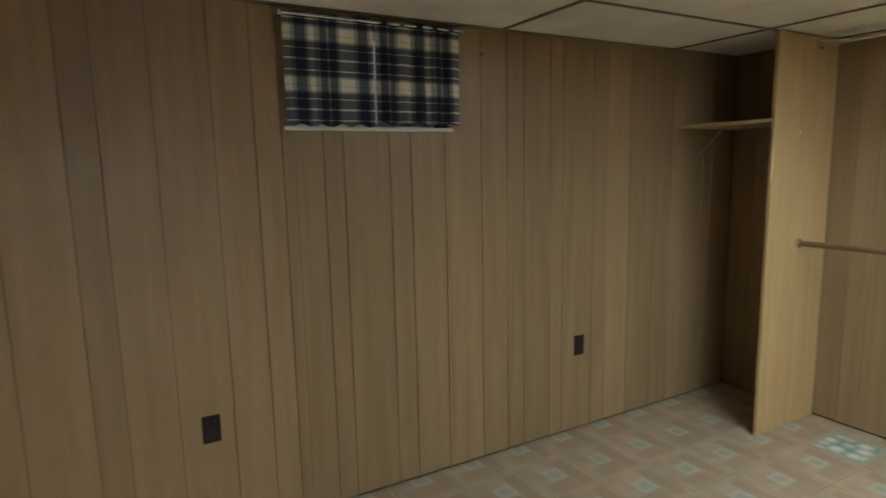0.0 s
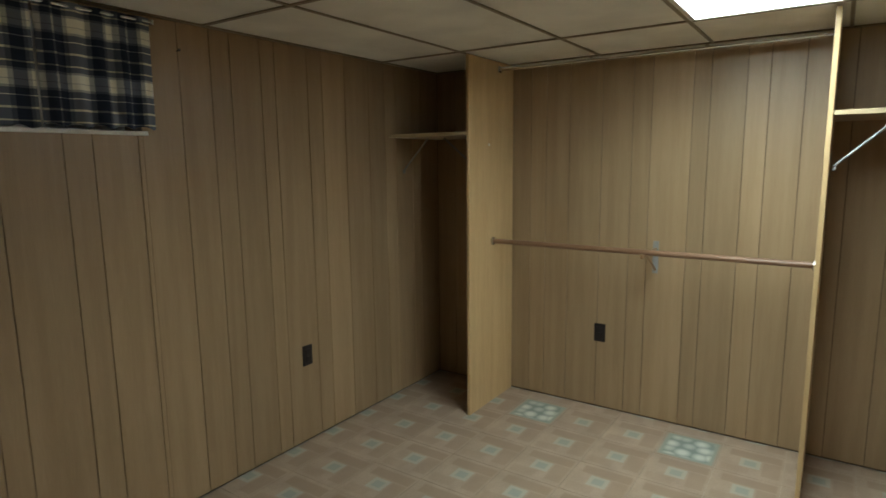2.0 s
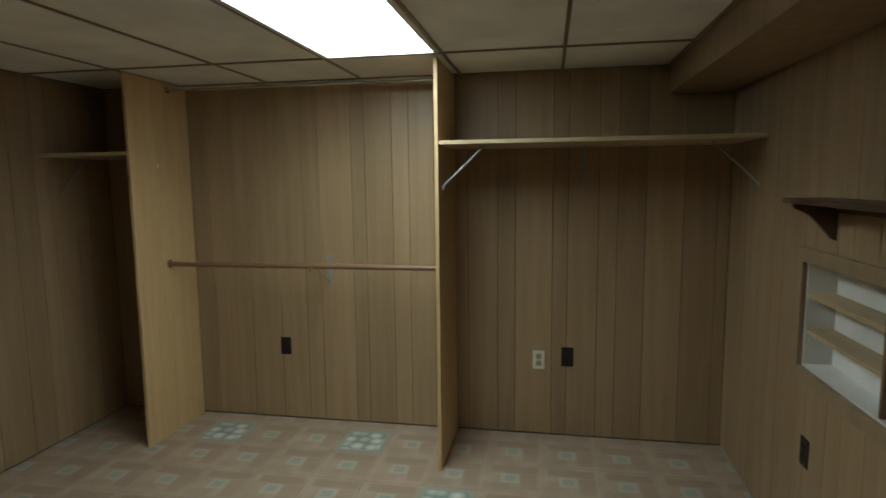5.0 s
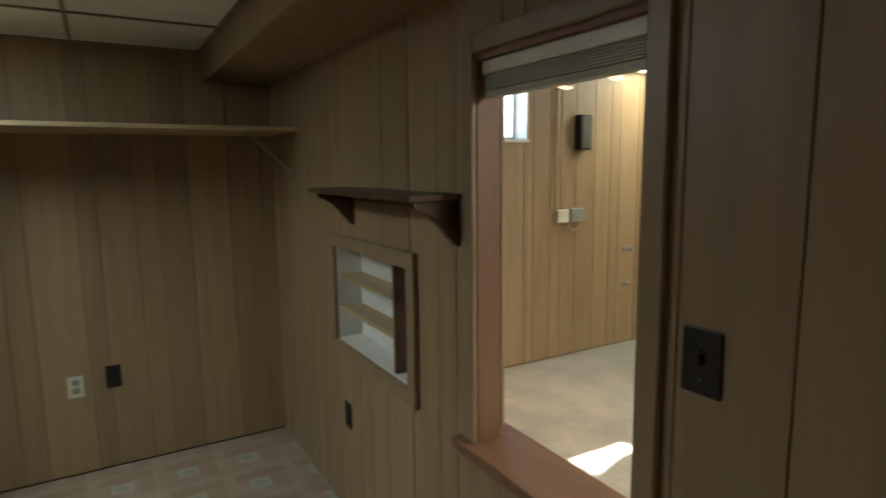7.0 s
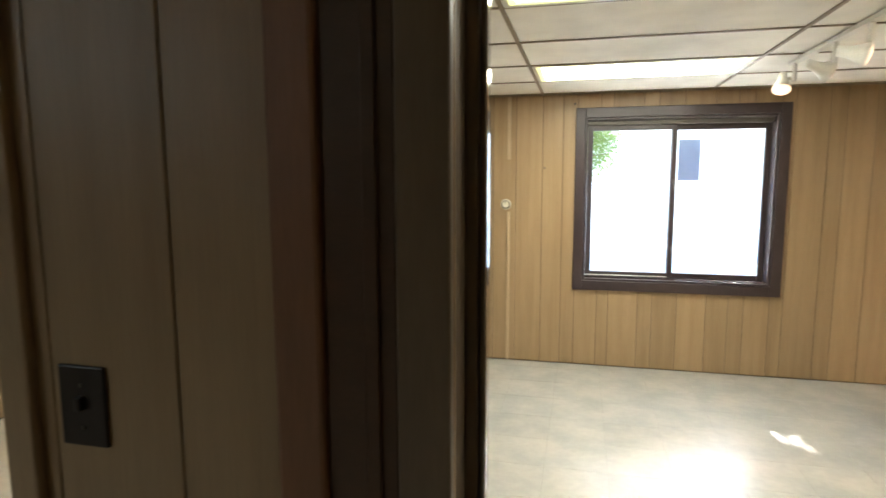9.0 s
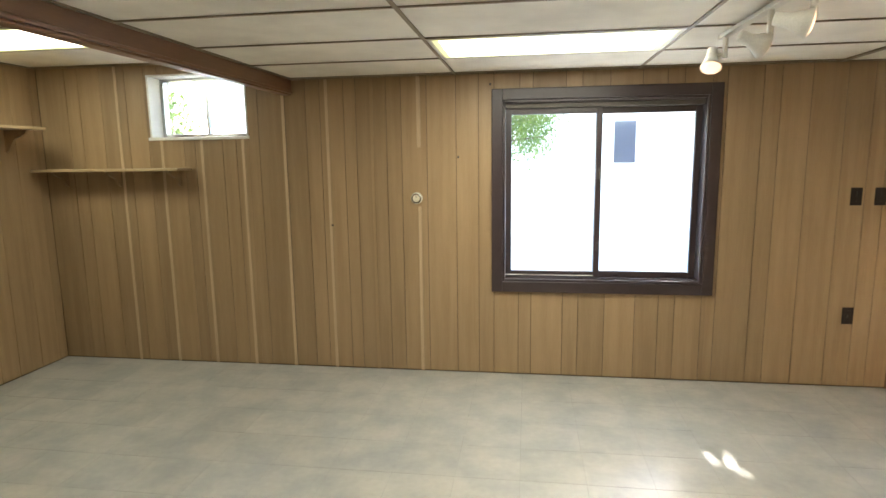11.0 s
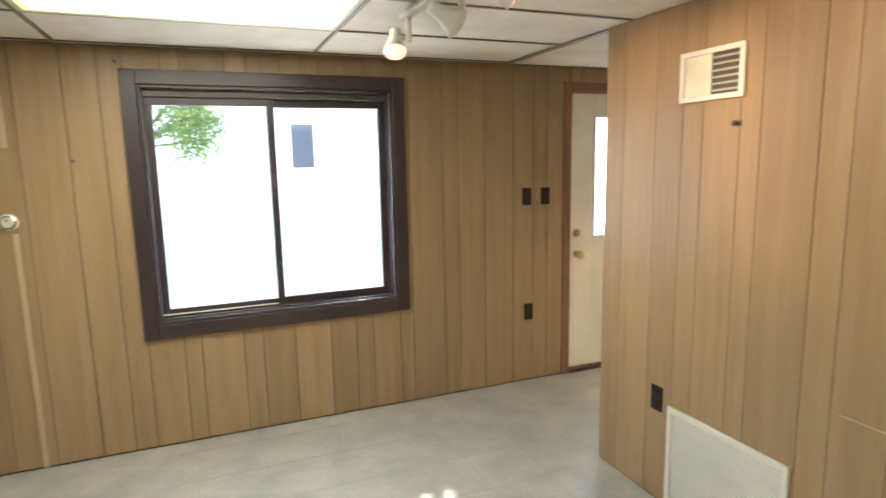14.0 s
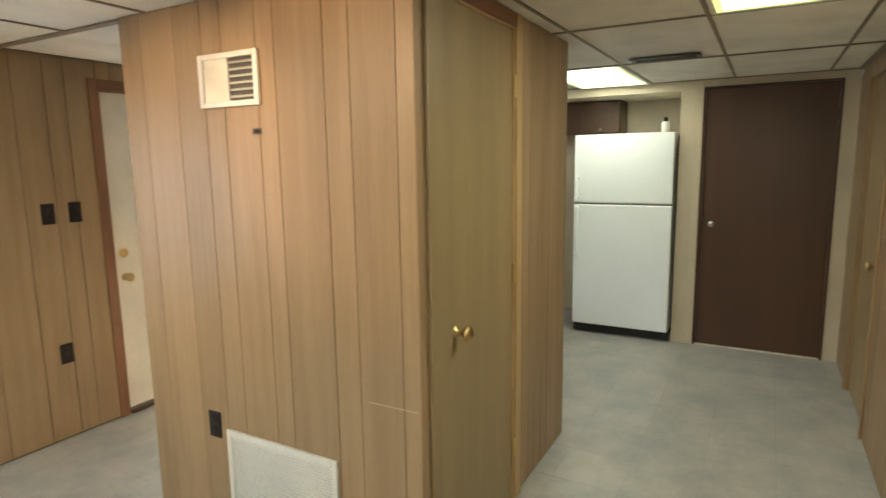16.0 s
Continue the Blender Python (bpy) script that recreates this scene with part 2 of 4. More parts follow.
VINYL, FLOWER = vinyl("vinyl_tile", False), vinyl("vinyl_flower_tile", True)


# ---- builders ----
def box(bm, x0, y0, z0, x1, y1, z1, bevel=0.0):
    x0, x1, y0, y1, z0, z1 = min(x0, x1), max(x0, x1), min(y0, y1), max(y0, y1), min(z0, z1), max(z0, z1)
    vs = [bm.verts.new(c) for c in ((x0, y0, z0), (x1, y0, z0), (x1, y1, z0), (x0, y1, z0), (x0, y0, z1), (x1, y0, z1), (x1, y1, z1), (x0, y1, z1))]
    fs = [bm.faces.new([vs[i] for i in q]) for q in ((3, 2, 1, 0), (4, 5, 6, 7), (0, 1, 5, 4), (1, 2, 6, 5), (2, 3, 7, 6), (3, 0, 4, 7))]
    if bevel > 0:
        edges = list({e for f in fs for e in f.edges})
        bmesh.ops.bevel(bm, geom=edges, offset=bevel, segments=2, affect="EDGES", profile=0.5)
    return bm


def boxes(*rows, bevel=0.0):
    bm = bmesh.new()
    for r in rows:
        box(bm, *r, bevel=bevel)
    return bm


def tube(bm, a, b, r0, r1=None, n=20, caps=True):
    """A cylinder or cone from a to b."""
    a, b = Vector(a), Vector(b)
    m = Matrix.Translation((a + b) / 2) @ (b - a).to_track_quat("Z", "Y").to_matrix().to_4x4()
    bmesh.ops.create_cone(bm, cap_ends=caps, segments=n, radius1=r0, radius2=r0 if r1 is None else r1, depth=(b - a).length, matrix=m)
    return bm


def lathe(profile, n=28):
    """A body of revolution round z from (radius, height) pairs."""
    bm = bmesh.new()
    rings = [[bm.verts.new((r * math.cos(2 * math.pi * i / n), r * math.sin(2 * math.pi * i / n), z)) for i in range(n)] for r, z in profile]
    for p, q in zip(rings, rings[1:]):
        for i in range(n):
            bm.faces.new((p[i], p[(i + 1) % n], q[(i + 1) % n], q[i]))
    bm.faces.new(rings[0][::-1])
    bm.faces.new(rings[-1])
    return bm


def extrude(points, depth, axis="y", at=0.0):
    """A flat outline of (u, v) pairs given thickness along an axis."""
    bm = bmesh.new()
    put = {"y": lambda u, v, d: (u, d, v), "x": lambda u, v, d: (d, u, v), "z": lambda u, v, d: (u, v, d)}[axis]
    a = [bm.verts.new(put(u, v, at)) for u, v in points]
    b = [bm.verts.new(put(u, v, at + depth)) for u, v in points]
    bm.faces.new(a)
    bm.faces.new(b[::-1])
    for i in range(len(a)):
        j = (i + 1) % len(a)
        bm.faces.new((a[j], a[i], b[i], b[j]))
    bmesh.ops.recalc_face_normals(bm, faces=bm.faces[:])
    return bm


def mesh_of(bm, name, material, smooth=False):
    me = bpy.data.meshes.new(name)
    bm.to_mesh(me)
    bm.free()
    me.materials.append(material)
    if smooth:
        for p in me.polygons:
            p.use_smooth = True
    return me


def part(name, bm, material, parent, label="", smooth=False):
    ob = new(name, mesh_of(bm, name, material, smooth))
    ob.parent = parent
    return tagged(ob, label)


def thing(name, label, category, at=(0, 0, 0), group="", kind=""):
    ob = new(name)
    ob.location = at
    ob.empty_display_size = 0.05
    return tagged(ob, label, category, group, kind)


def solid(name, bm, material, label, category, kind="", group="", smooth=False):
    return tagged(new(name, mesh_of(bm, name, material, smooth)), label, category, group, kind)


def cells(u0, u1, v0, v1, holes):
    """The rectangles that fill u0..u1, v0..v1 around rectangular holes."""
    us = sorted({u0, u1, *[min(max(h[i], u0), u1) for h in holes for i in (0, 2)]})
    out = []
    for a, b in zip(us, us[1:]):
        cut = sorted((max(h[1], v0), min(h[3], v1)) for h in holes if h[0] < (a + b) / 2 < h[2])
        low = v0
        for c, d in cut:
            if c > low + 1e-4:
                out.append((a, low, b, c))
            low = max(low, d)
        if v1 > low + 1e-4:
            out.append((a, low, b, v1))
    return out


def wall(name, axis, face, back, u0, u1, top, holes=(), material=GROOVE, label="", low=0.0):
    """A wall with real openings, in the plane x or y = face, as thick as back - face."""
    bm = bmesh.new()
    for a, c, b, d in cells(u0, u1, low, top, list(holes)):
        if axis == "y":
            box(bm, a, face, c, b, back, d)
        else:
            box(bm, face, a, c, back, b, d)
    return solid(name, bm, material, label or "wall behind wood panelling", "wall", "structure")


WIDTHS = (0.154, 0.105, 0.172, 0.087, 0.216, 0.105, 0.178, 0.203)


def grooves(u0, u1, anchor, first, way, stretch=1.0):
    """Places of the grooves between u0 and u1: one at the anchor, from which the widths run on in the way +1 or -1."""
    out = []
    for step in (1, -1):
        u, k = anchor, first if step == way else first - 1
        while u0 - 0.3 < u < u1 + 0.3:
            out.append(u)
            u += step * WIDTHS[k % 8] * stretch
            k += step * way
    return sorted({round(v, 4) for v in out if u0 + 0.02 < v < u1 - 0.02})


def panelling(parent, axis, face, out, u0, u1, top, holes=(), anchor=0.0, first=0, way=1, low=0.009, stretch=1.0, gap=0.0014):
    """Vertical planks of uneven width, each one proud of its wall; out is the side (+1 or -1) they stand on."""
    us = [u0, *grooves(u0, u1, anchor, first, way, stretch), u1]
    for u, e in zip(us, us[1:]):
        for a, c, b, d in cells(u + gap, e - gap, low, top, list(holes)):
            if b - a < 0.004 or d - c < 0.004:
                continue
            bm = bmesh.new()
            t0, t1 = face, face + out * 0.006
            box(bm, *((a, t0, c, b, t1, d) if axis == "y" else (t0, a, c, t1, b, d)))
            i = 1 if axis == "y" else 0
            es = [g for g in bm.edges if all(abs(v.co[i] - t1) < 1e-6 for v in g.verts) and abs(g.verts[0].co[2] - g.verts[1].co[2]) > 1e-4]
            if b - a > 0.012:
                bmesh.ops.bevel(bm, geom=es, offset=0.0016, segments=1, affect="EDGES")
            part("plank", bm, PANEL, parent)
# ---- shell ----
NW = (1.14, 1.69, 1.87, 2.12)                       # den window
PASS = (1.352, 0.775, 1.955, 1.825)                    # opening between the rooms
NICHE = (2.30, 0.81, 2.985, 1.22)
DOORWAY = (-0.06, -0.01, 0.705, 2.03)
SW = (2.425, 1.755, 3.212, 2.225)                       # small south window
BW = (-0.852, 0.662, 0.590, 2.005)                     # big south window
SD = (-2.96, -0.01, -2.085, 2.0)                   # white door
KW = (-4.35, 1.00, -3.45, 2.00)                     # kitchen window
EW = (-3.075, 1.73, -2.60, 2.19)                     # east window (y, z)
HALLDOOR = (-4.55, -0.01, -3.80, 2.03)

wall_north = wall("wall_north", "y", YN + 0.006, YN + 0.26, XW - 0.1, XE + 0.25, H2, [NW])
wall_east = wall("wall_east", "x", XE + 0.006, XE + 0.25, YD2 + 0.1, YN + 0.006, H2)
wall_west = wall("wall_west", "x", XW - 0.006, XW - 0.11, YD, YN, H2)
wall_divider = wall("wall_divider", "y", YD - 0.006, YD2 + 0.006, XK, XE + 0.25, H2, [PASS, NICHE, DOORWAY, HALLDOOR])
wall_south = wall("wall_south", "y", YS - 0.006, YS - 0.26, XK2 - 0.1, XE2 + 0.25, H2 + 0.1, [SW, BW, SD, KW])
wall_south_east = wall("wall_south_east", "x", XE2 + 0.006, XE2 + 0.25, YS - 0.006, YD2 + 0.1, H2 + 0.1, [EW])
# closet block
CD = (-2.345, -0.01, -1.655, 2.10)
wall_closet_east = wall("wall_closet_east", "x", XB - 0.006, XB - 0.09, YB0 + 0.006, YB1 - 0.006, H)
wall_closet_north = wall("wall_closet_north", "y", YB1 - 0.006, YB1 - 0.09, XB2, XB - 0.09, H, [CD])
wall_closet_south = wall("wall_closet_south", "y", YB0 + 0.006, YB0 + 0.09, XB2, XB - 0.09, H)
wall("wall_closet_west", "x", XB2, XB2 + 0.09, YB0 + 0.09, YB1 - 0.09, H, material=CREAM, label="cream painted wall of the closet block")
# kitchen end
BD = (-2.265, -0.01, -1.345, 2.10)
wall("wall_hall_end", "x", XK, XK - 0.10, -2.435, YD2, H, [BD], CREAM, "cream painted wall round a brown door")
wall("wall_kitchen", "x", XK2, XK2 - 0.1, YS, -2.335, H, (), CREAM, "cream painted kitchen wall")
wall("wall_alcove", "y", -2.435, -2.335, XK2, XK - 0.1, H, (), CREAM, "cream painted side of the refrigerator alcove")
wall("wall_back", "x", XK - 0.7, XK - 0.8, -2.335, YD2 + 0.1, H, (), CREAM, "cream wall closing the room behind")
wall("wall_room_back", "y", 0.4, 0.5, XK, XW - 0.11, H, (), CREAM, "cream wall closing the next room")

# floors
solid("floor_slab", boxes((XK2 - 0.3, YS - 0.26, -0.2, XE + 0.36, YN + 0.26, -0.012)), JOINT, "grey slab under the floor coverings", "floor", "structure")
# ceilings: tiles between bars
def ceiling(name, x0, x1, y0, y1, z, xs, ys, skip=()):
    bm = bmesh.new()
    gx, gy = sorted([x0, *[v for v in xs if x0 < v < x1], x1]), sorted([y0, *[v for v in ys if y0 < v < y1], y1])
    for a, b in zip(gx, gx[1:]):
        for c, d in zip(gy, gy[1:]):
            if any(s[0] < (a + b) / 2 < s[2] and s[1] < (c + d) / 2 < s[3] for s in skip):
                continue
            box(bm, a, c, z + 0.004, b, d, z + 0.02)
    tiles = solid(name, bm, TILE_C, "off-white mineral fibre drop-ceiling tiles", "ceiling", "structure")
    bars = bmesh.new()
    for v in gx[1:-1]:
        box(bars, v - 0.0085, y0, z - 0.004, v + 0.0085, y1, z + 0.003)
    for v in gy[1:-1]:
        box(bars, x0, v - 0.008, z - 0.003, x1, v + 0.008, z + 0.0025)
    box(bars, x0, y0, z - 0.004, x0 + 0.02, y1, z + 0.0035)
    box(bars, x1 - 0.02, y0, z - 0.004, x1, y1, z + 0.0035)
    box(bars, x0, y0, z - 0.0045, x1, y0 + 0.02, z + 0.0028)
    box(bars, x0, y1 - 0.02, z - 0.0045, x1, y1, z + 0.0028)
    solid("trim", bars, BAR, "tan painted metal ceiling grid bars", "ceiling grid", "structure")
    solid("ceiling", boxes((x0 - 0.1, y0 - 0.1, z + 0.15, x1 + 0.1, y1 + 0.1, z + 0.2)), GROOVE, "dark deck above the drop ceiling", "ceiling", "structure")
    return tiles


DENX, DENY = (3.395, 2.175, 0.955), (2.16, 1.565, 0.96, 0.36, -0.22)
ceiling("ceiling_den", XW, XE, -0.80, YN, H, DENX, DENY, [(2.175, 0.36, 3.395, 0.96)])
SX, SY = (0.88, -0.35), (-5.16, -4.57, -3.98, -3.38, -2.78, -2.17, -1.56)
ceiling("ceiling_south", -1.58, 2.07, YS, YD2, H, SX, SY, [(-0.35, -4.57, 0.88, -3.98), (-0.35, -2.78, 0.88, -2.17)])
ceiling("ceiling_east", 2.15, XE2, YS, YD2, H2, (3.0,), (-5.18, -4.57, -3.96, -3.35, -2.74, -2.13, -1.52), [(3.0, -4.57, XE2, -3.96)])
ceiling("ceiling_hall", XK, -1.58, YS, YD2, H, (-2.83, -4.0), (-1.44, -2.05, -2.66, -3.27, -3.88), [(-2.83, -2.05, -1.58, -1.44), (XK, -3.27, -4.0, -2.66)])
solid("ceiling_kitchen", boxes((XK2, YS, H, XK, -2.335, H + 0.05)), TILE_C, "off-white ceiling over the refrigerator", "ceiling", "structure")
solid("ceiling_next", boxes((XK - 0.8, YD, H + 0.03, XW - 0.11, 0.5, H + 0.08)), TILE_C, "plain ceiling over the next room", "ceiling", "structure")
# soffit along the divider in the den, and beam
solid("soffit", boxes((XW, YD, 2.005, XE, -0.80, H + 0.15), bevel=0.004), PANEL, "low panelled soffit boxing in a duct", "soffit", "structure")
# Unseen slab added over the whole plan to keep sky light out.
solid("roof", boxes((XK2 - 0.4, YS - 0.30, 2.62, XE + 0.42, YN + 0.30, 2.8)), GROOVE, "added unseen slab blocking sky light above the ceilings", "ceiling", "structure")
bm = boxes((2.07, YS + 0.001, 2.075, 2.15, YD2 - 0.001, H2 + 0.03), bevel=0.004)
beam = solid("beam", bm, STAINMID, "brown stained wood ceiling beam with a moulded lower edge", "beam", "structure")
part("trim", boxes((2.062, YS + 0.002, 2.058, 2.158, YD2 - 0.002, 2.0745), bevel=0.004), STAINMID, beam)
part("trim", boxes((2.078, YS + 0.002, 2.046, 2.142, YD2 - 0.002, 2.0575), bevel=0.004), STAINMID, beam)
# ---- ceiling lights ----
def troffer(x0, y0, x1, y1, z, lens):
    t = thing("ceiling_light", "lit recessed fluorescent light panel in the drop ceiling", "ceiling light", ((x0 + x1) / 2, (y0 + y1) / 2, z), "recessed ceiling lights")
    a, b = (x1 - x0) / 2 - 0.013, (y1 - y0) / 2 - 0.013
    part("frame", boxes((-a, -b, -0.005, a, -b + 0.022, 0.02), (-a, b - 0.022, -0.005, a, b, 0.02), (-a, -b + 0.022, -0.005, -a + 0.022, b - 0.022, 0.02), (a - 0.022, -b + 0.022, -0.005, a, b - 0.022, 0.02)), WHITE, t)
    part("diffuser", boxes((-a + 0.022, -b + 0.022, 0.0, a - 0.022, b - 0.022, 0.008)), lens, t, "glowing ribbed acrylic diffuser")
    # Glowing yellow-green strips paint the overexposed rim of the bright diffuser.
    if lens != LENS_DEN:
        a, b = a - 0.022, b - 0.022
        part("diffuser_rim_glare", boxes((-a, -b, -0.003, a, -b + 0.03, -0.0005), (-a, b - 0.03, -0.003, a, b, -0.0005), (-a, -b + 0.03, -0.003, -a + 0.03, b - 0.03, -0.0005), (a - 0.03, -b + 0.03, -0.003, a, b - 0.03, -0.0005)), LENS_RIM_GLARE, t, "yellow-green overexposure glare painted round the acrylic diffuser")
    return t


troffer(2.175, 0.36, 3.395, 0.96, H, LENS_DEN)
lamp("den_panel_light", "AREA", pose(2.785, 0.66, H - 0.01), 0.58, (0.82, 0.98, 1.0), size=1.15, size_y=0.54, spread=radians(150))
troffer(-0.35, -4.57, 0.88, -3.98, H, LENS_SOUTH)
troffer(-0.35, -2.78, 0.88, -2.17, H, LENS_SOUTH)
troffer(3.0, -4.57, XE2, -3.96, H2, LENS_HALL)
troffer(-2.83, -2.05, -1.58, -1.44, H, LENS_HALL)
troffer(XK, -3.27, -4.0, -2.66, H, LENS_HALL)

# ---- den: closets along the east wall ----
for y in (2.135, 0.395):
    solid("partition", boxes((XP, y, 0.0, XE - 0.001, y + 0.02, H - 0.006), bevel=0.002), PINE, "tall tan plywood closet partition standing against the panelling", "partition", group="closet partitions")


def shelf_bracket(parent, a, b, c):
    """A steel brace: a diagonal strut c-b on a small foot, and on the wall an upright leg a-c."""
    bm = bmesh.new()
    tube(bm, c, b, 0.0052, n=8)
    part("strut", bm, GALV, parent, "galvanised steel strut")
    part("foot", boxes((c[0] - 0.008, c[1] - 0.006, c[2] - 0.02, c[0] + 0.008, c[1] + 0.006, c[2] + 0.004), bevel=0.001), GALV, parent)
    if abs(a[0]) < 0.02:
        bm = bmesh.new()
        tube(bm, a, c, 0.006, n=8)
        part("leg", bm, GALV, parent)


def closet_shelf(y0, y1, z, braces):
    s = thing("closet_shelf", "pale wood closet shelf on galvanised steel brackets", "shelf", (XE, (y0 + y1) / 2, z), "closet shelves")
    m = (y0 + y1) / 2
    part("board", boxes((XP - XE, y0 - m + 0.002, -0.010, -0.0006, y1 - m - 0.002, 0.010), bevel=0.002), BOARD, s)
    for x, y, sx, sy in braces:
        shelf_bracket(s, (x, y, -0.012), (x + sx, y + sy, -0.016), (x, y, -0.215))
    return s


closet_shelf(-1.13, 0.394, 1.733, [(-0.50, 0.745, 0, -0.21), (-0.50, -0.745, 0, 0.21), (-0.012, 0.03, -0.22, 0)])
closet_shelf(2.155, 2.73, 1.712, [(-0.40, -0.284, 0, 0.25), (-0.40, 0.284, 0, -0.195)])
rod = thing("closet_rod", "round brown wooden hanging rod between closet partitions", "closet rod", (3.728, 0.415, 1.055))
bm = bmesh.new()
tube(bm, (0, 0.004, 0), (0, 1.716, 0), 0.0155, n=20)
part("rod", bm, ROD, rod, smooth=False)
for y in (0.002, 1.708):
    part("socket", lathe([(0.026, -0.002), (0.026, 0.008), (0.019, 0.012)], 20), STEEL, rod, "steel rod socket").matrix_local = pose(0, y + (0.0 if y < 1 else 0.010), 0, -90 if y < 1 else 90, 0, 0)
hold = thing("rod_bracket", "tan metal rod bracket fixed on the panelled wall", "bracket", (XE, 1.205, 0.995))
part("plate", boxes((-0.006, -0.016, -0.10, -0.0005, 0.016, 0.09), bevel=0.001), GALV, hold)
bm = bmesh.new()
tube(bm, (-0.004, 0, 0.045), (-0.285, 0, 0.045), 0.007, n=10)
tube(bm, (-0.004, 0, -0.08), (-0.21, 0, 0.04), 0.006, n=10)
part("arm", bm, BRASSY, hold)
part("hook", extrude([(0.02 * math.cos(a) - 0.283, 0.052 + 0.022 * math.sin(a)) for a in np.linspace(math.pi, 2 * math.pi, 9)] + [(0.027 * math.cos(a) - 0.283, 0.052 + 0.028 * math.sin(a)) for a in np.linspace(2 * math.pi, math.pi, 9)], 0.016, "y", -0.008), BRASSY, hold)
top = thing("curtain_rod", "thin bright steel rod under the ceiling between partitions", "curtain rod", (3.80, 0.415, 2.105))
bm = bmesh.new()
tube(bm, (0, 0.004, 0), (0, 1.716, 0), 0.0125, n=16)
part("rod", bm, STEEL, top)
for y in (0.0, 1.706):
    part("socket", boxes((-0.02, y + 0.001, -0.02, 0.02, y + 0.010, 0.02), bevel=0.003), STEEL, top)


# ---- wall plates ----
def plate(name, label, category, m, body, kind="outlet", wide=0.07, group=""):
    """A wall plate in the x-z plane that faces -y."""
    p = thing(name, label, category, group=group)
    p.matrix_world = m
    part("plate", boxes((-wide / 2, -0.006, -0.0575, wide / 2, 0.0, 0.0575), bevel=0.003), body, p)
    if kind == "outlet":
        for z in (-0.021, 0.021):
            part("socket", boxes((-0.016, -0.0085, z - 0.0145, 0.016, -0.0055, z + 0.0145), bevel=0.003), SOCKET if body == IVORY else body, p)
            part("slots", boxes((-0.008, -0.0092, z - 0.002, -0.006, -0.0084, z + 0.007), (0.006, -0.0092, z - 0.002, 0.008, -0.0084, z + 0.006), (-0.002, -0.0092, z - 0.010, 0.002, -0.0084, z - 0.006)), SLOT, p)
    elif kind == "switch":
        part("toggle", boxes((-0.005, -0.016, -0.004, 0.005, -0.005, 0.016), bevel=0.002), body, p)
    for z in ((0.0,) if kind == "outlet" else (-0.03, 0.03)):
        part("screw", boxes((-0.0025, -0.0072, z - 0.0025, 0.0025, -0.0055, z + 0.0025)), DARKSTEEL, p)
    return p


def on_north(x, z): return pose(x, YN, z)
def on_east(y, z, x=XE): return pose(x, y, z, 0, 0, -90)
def on_south(x, z, y=YS): return pose(x, y, z, 0, 0, 180)
def on_west(y, z, x): return pose(x, y, z, 0, 0, 90)


OUT = "black duplex outlet plate on the wood panelling"
for m in (on_north(2.697, 0.497), on_north(0.742, 0.488), on_east(1.522, 0.487), on_east(-0.269, 0.492), on_south(2.908, 0.488, YD), on_south(-1.758, 0.500), on_west(-3.745, 0.486, XB)):
    plate("outlet", OUT, "outlet", m, BLACK, group="black outlets")
plate("outlet", "ivory duplex outlet plate on the wood panelling", "outlet", on_east(-0.102, 0.468), IVORY)
plate("light_switch", "black switch plate beside the doorway on panelling", "light switch", on_south(1.225, 1.216, YD), BLACK, "switch", 0.075)
for x in (-1.742, -1.887):
    plate("light_switch", "black switch plate beside the white door", "light switch", on_south(x, 1.300), BLACK, "switch", 0.07, group="switches by the white door")
plate("light_switch", "tan switch plate on the hall panelling", "light switch", pose(-2.92, YD2, 1.261), BRASSY, "switch")

# ---- den window and curtain ----
win = thing("window_1", "small basement slider window behind a plaid curtain", "window", (1.505, YN, 1.9), kind="structure")
part("window_frame", boxes((-0.365, 0.13, -0.21, -0.33, 0.18, 0.22), (0.33, 0.13, -0.21, 0.365, 0.18, 0.22), (-0.33, 0.13, -0.21, 0.33, 0.18, -0.175), (-0.33, 0.13, 0.185, 0.33, 0.18, 0.22), (-0.055, 0.135, -0.175, 0.065, 0.175, 0.185), bevel=0.003), WHITE, win)
part("window_sill", boxes((-0.40, -0.012, -0.228, 0.385, 0.13, -0.211), bevel=0.003), WHITE, win, "white sill")
pane = part("pane", boxes((-0.33, 0.152, -0.175, -0.055, 0.156, 0.185)), PANE, win)
pane.visible_shadow = False
pane = part("pane", boxes((0.065, 0.156, -0.175, 0.33, 0.160, 0.185)), PANE, win)
pane.visible_shadow = False


def drape(x0, x1, z0, z1, waves, amp, seed, y=YN - 0.045):
    """A thin gathered cloth, thicker folds towards the hem."""
    rnd = random.Random(seed)
    ph = [rnd.uniform(0, 6.28) for _ in range(3)]
    nx, nz = 110, 16
    bm = bmesh.new()
    sides = []
    for off in (0.0, 0.002):
        grid = []
        for j in range(nz + 1):
            v = j / nz
            row = []
            for i in range(nx + 1):
                u = i / nx
                fold = math.sin(u * waves * 6.283 + ph[0]) * 0.6 + math.sin(u * waves * 2.1 * 3.14 + ph[1] + v) * 0.4
                row.append(bm.verts.new((x0 + (x1 - x0) * u + 0.016 * u * (1 - u) * math.sin(9 * v + ph[2] + 20 * u), y + off + amp * fold * (0.35 + 0.65 * (1 - v)), z0 + (z1 - z0) * v + 0.006 * math.sin(u * waves * 6.283 + ph[1]) * (1 - v))))
            grid.append(row)
        for j in range(nz):
            for i in range(nx):
                q = (grid[j][i], grid[j][i + 1], grid[j + 1][i + 1], grid[j + 1][i])
                bm.faces.new(q if off == 0 else q[::-1])
    return bm


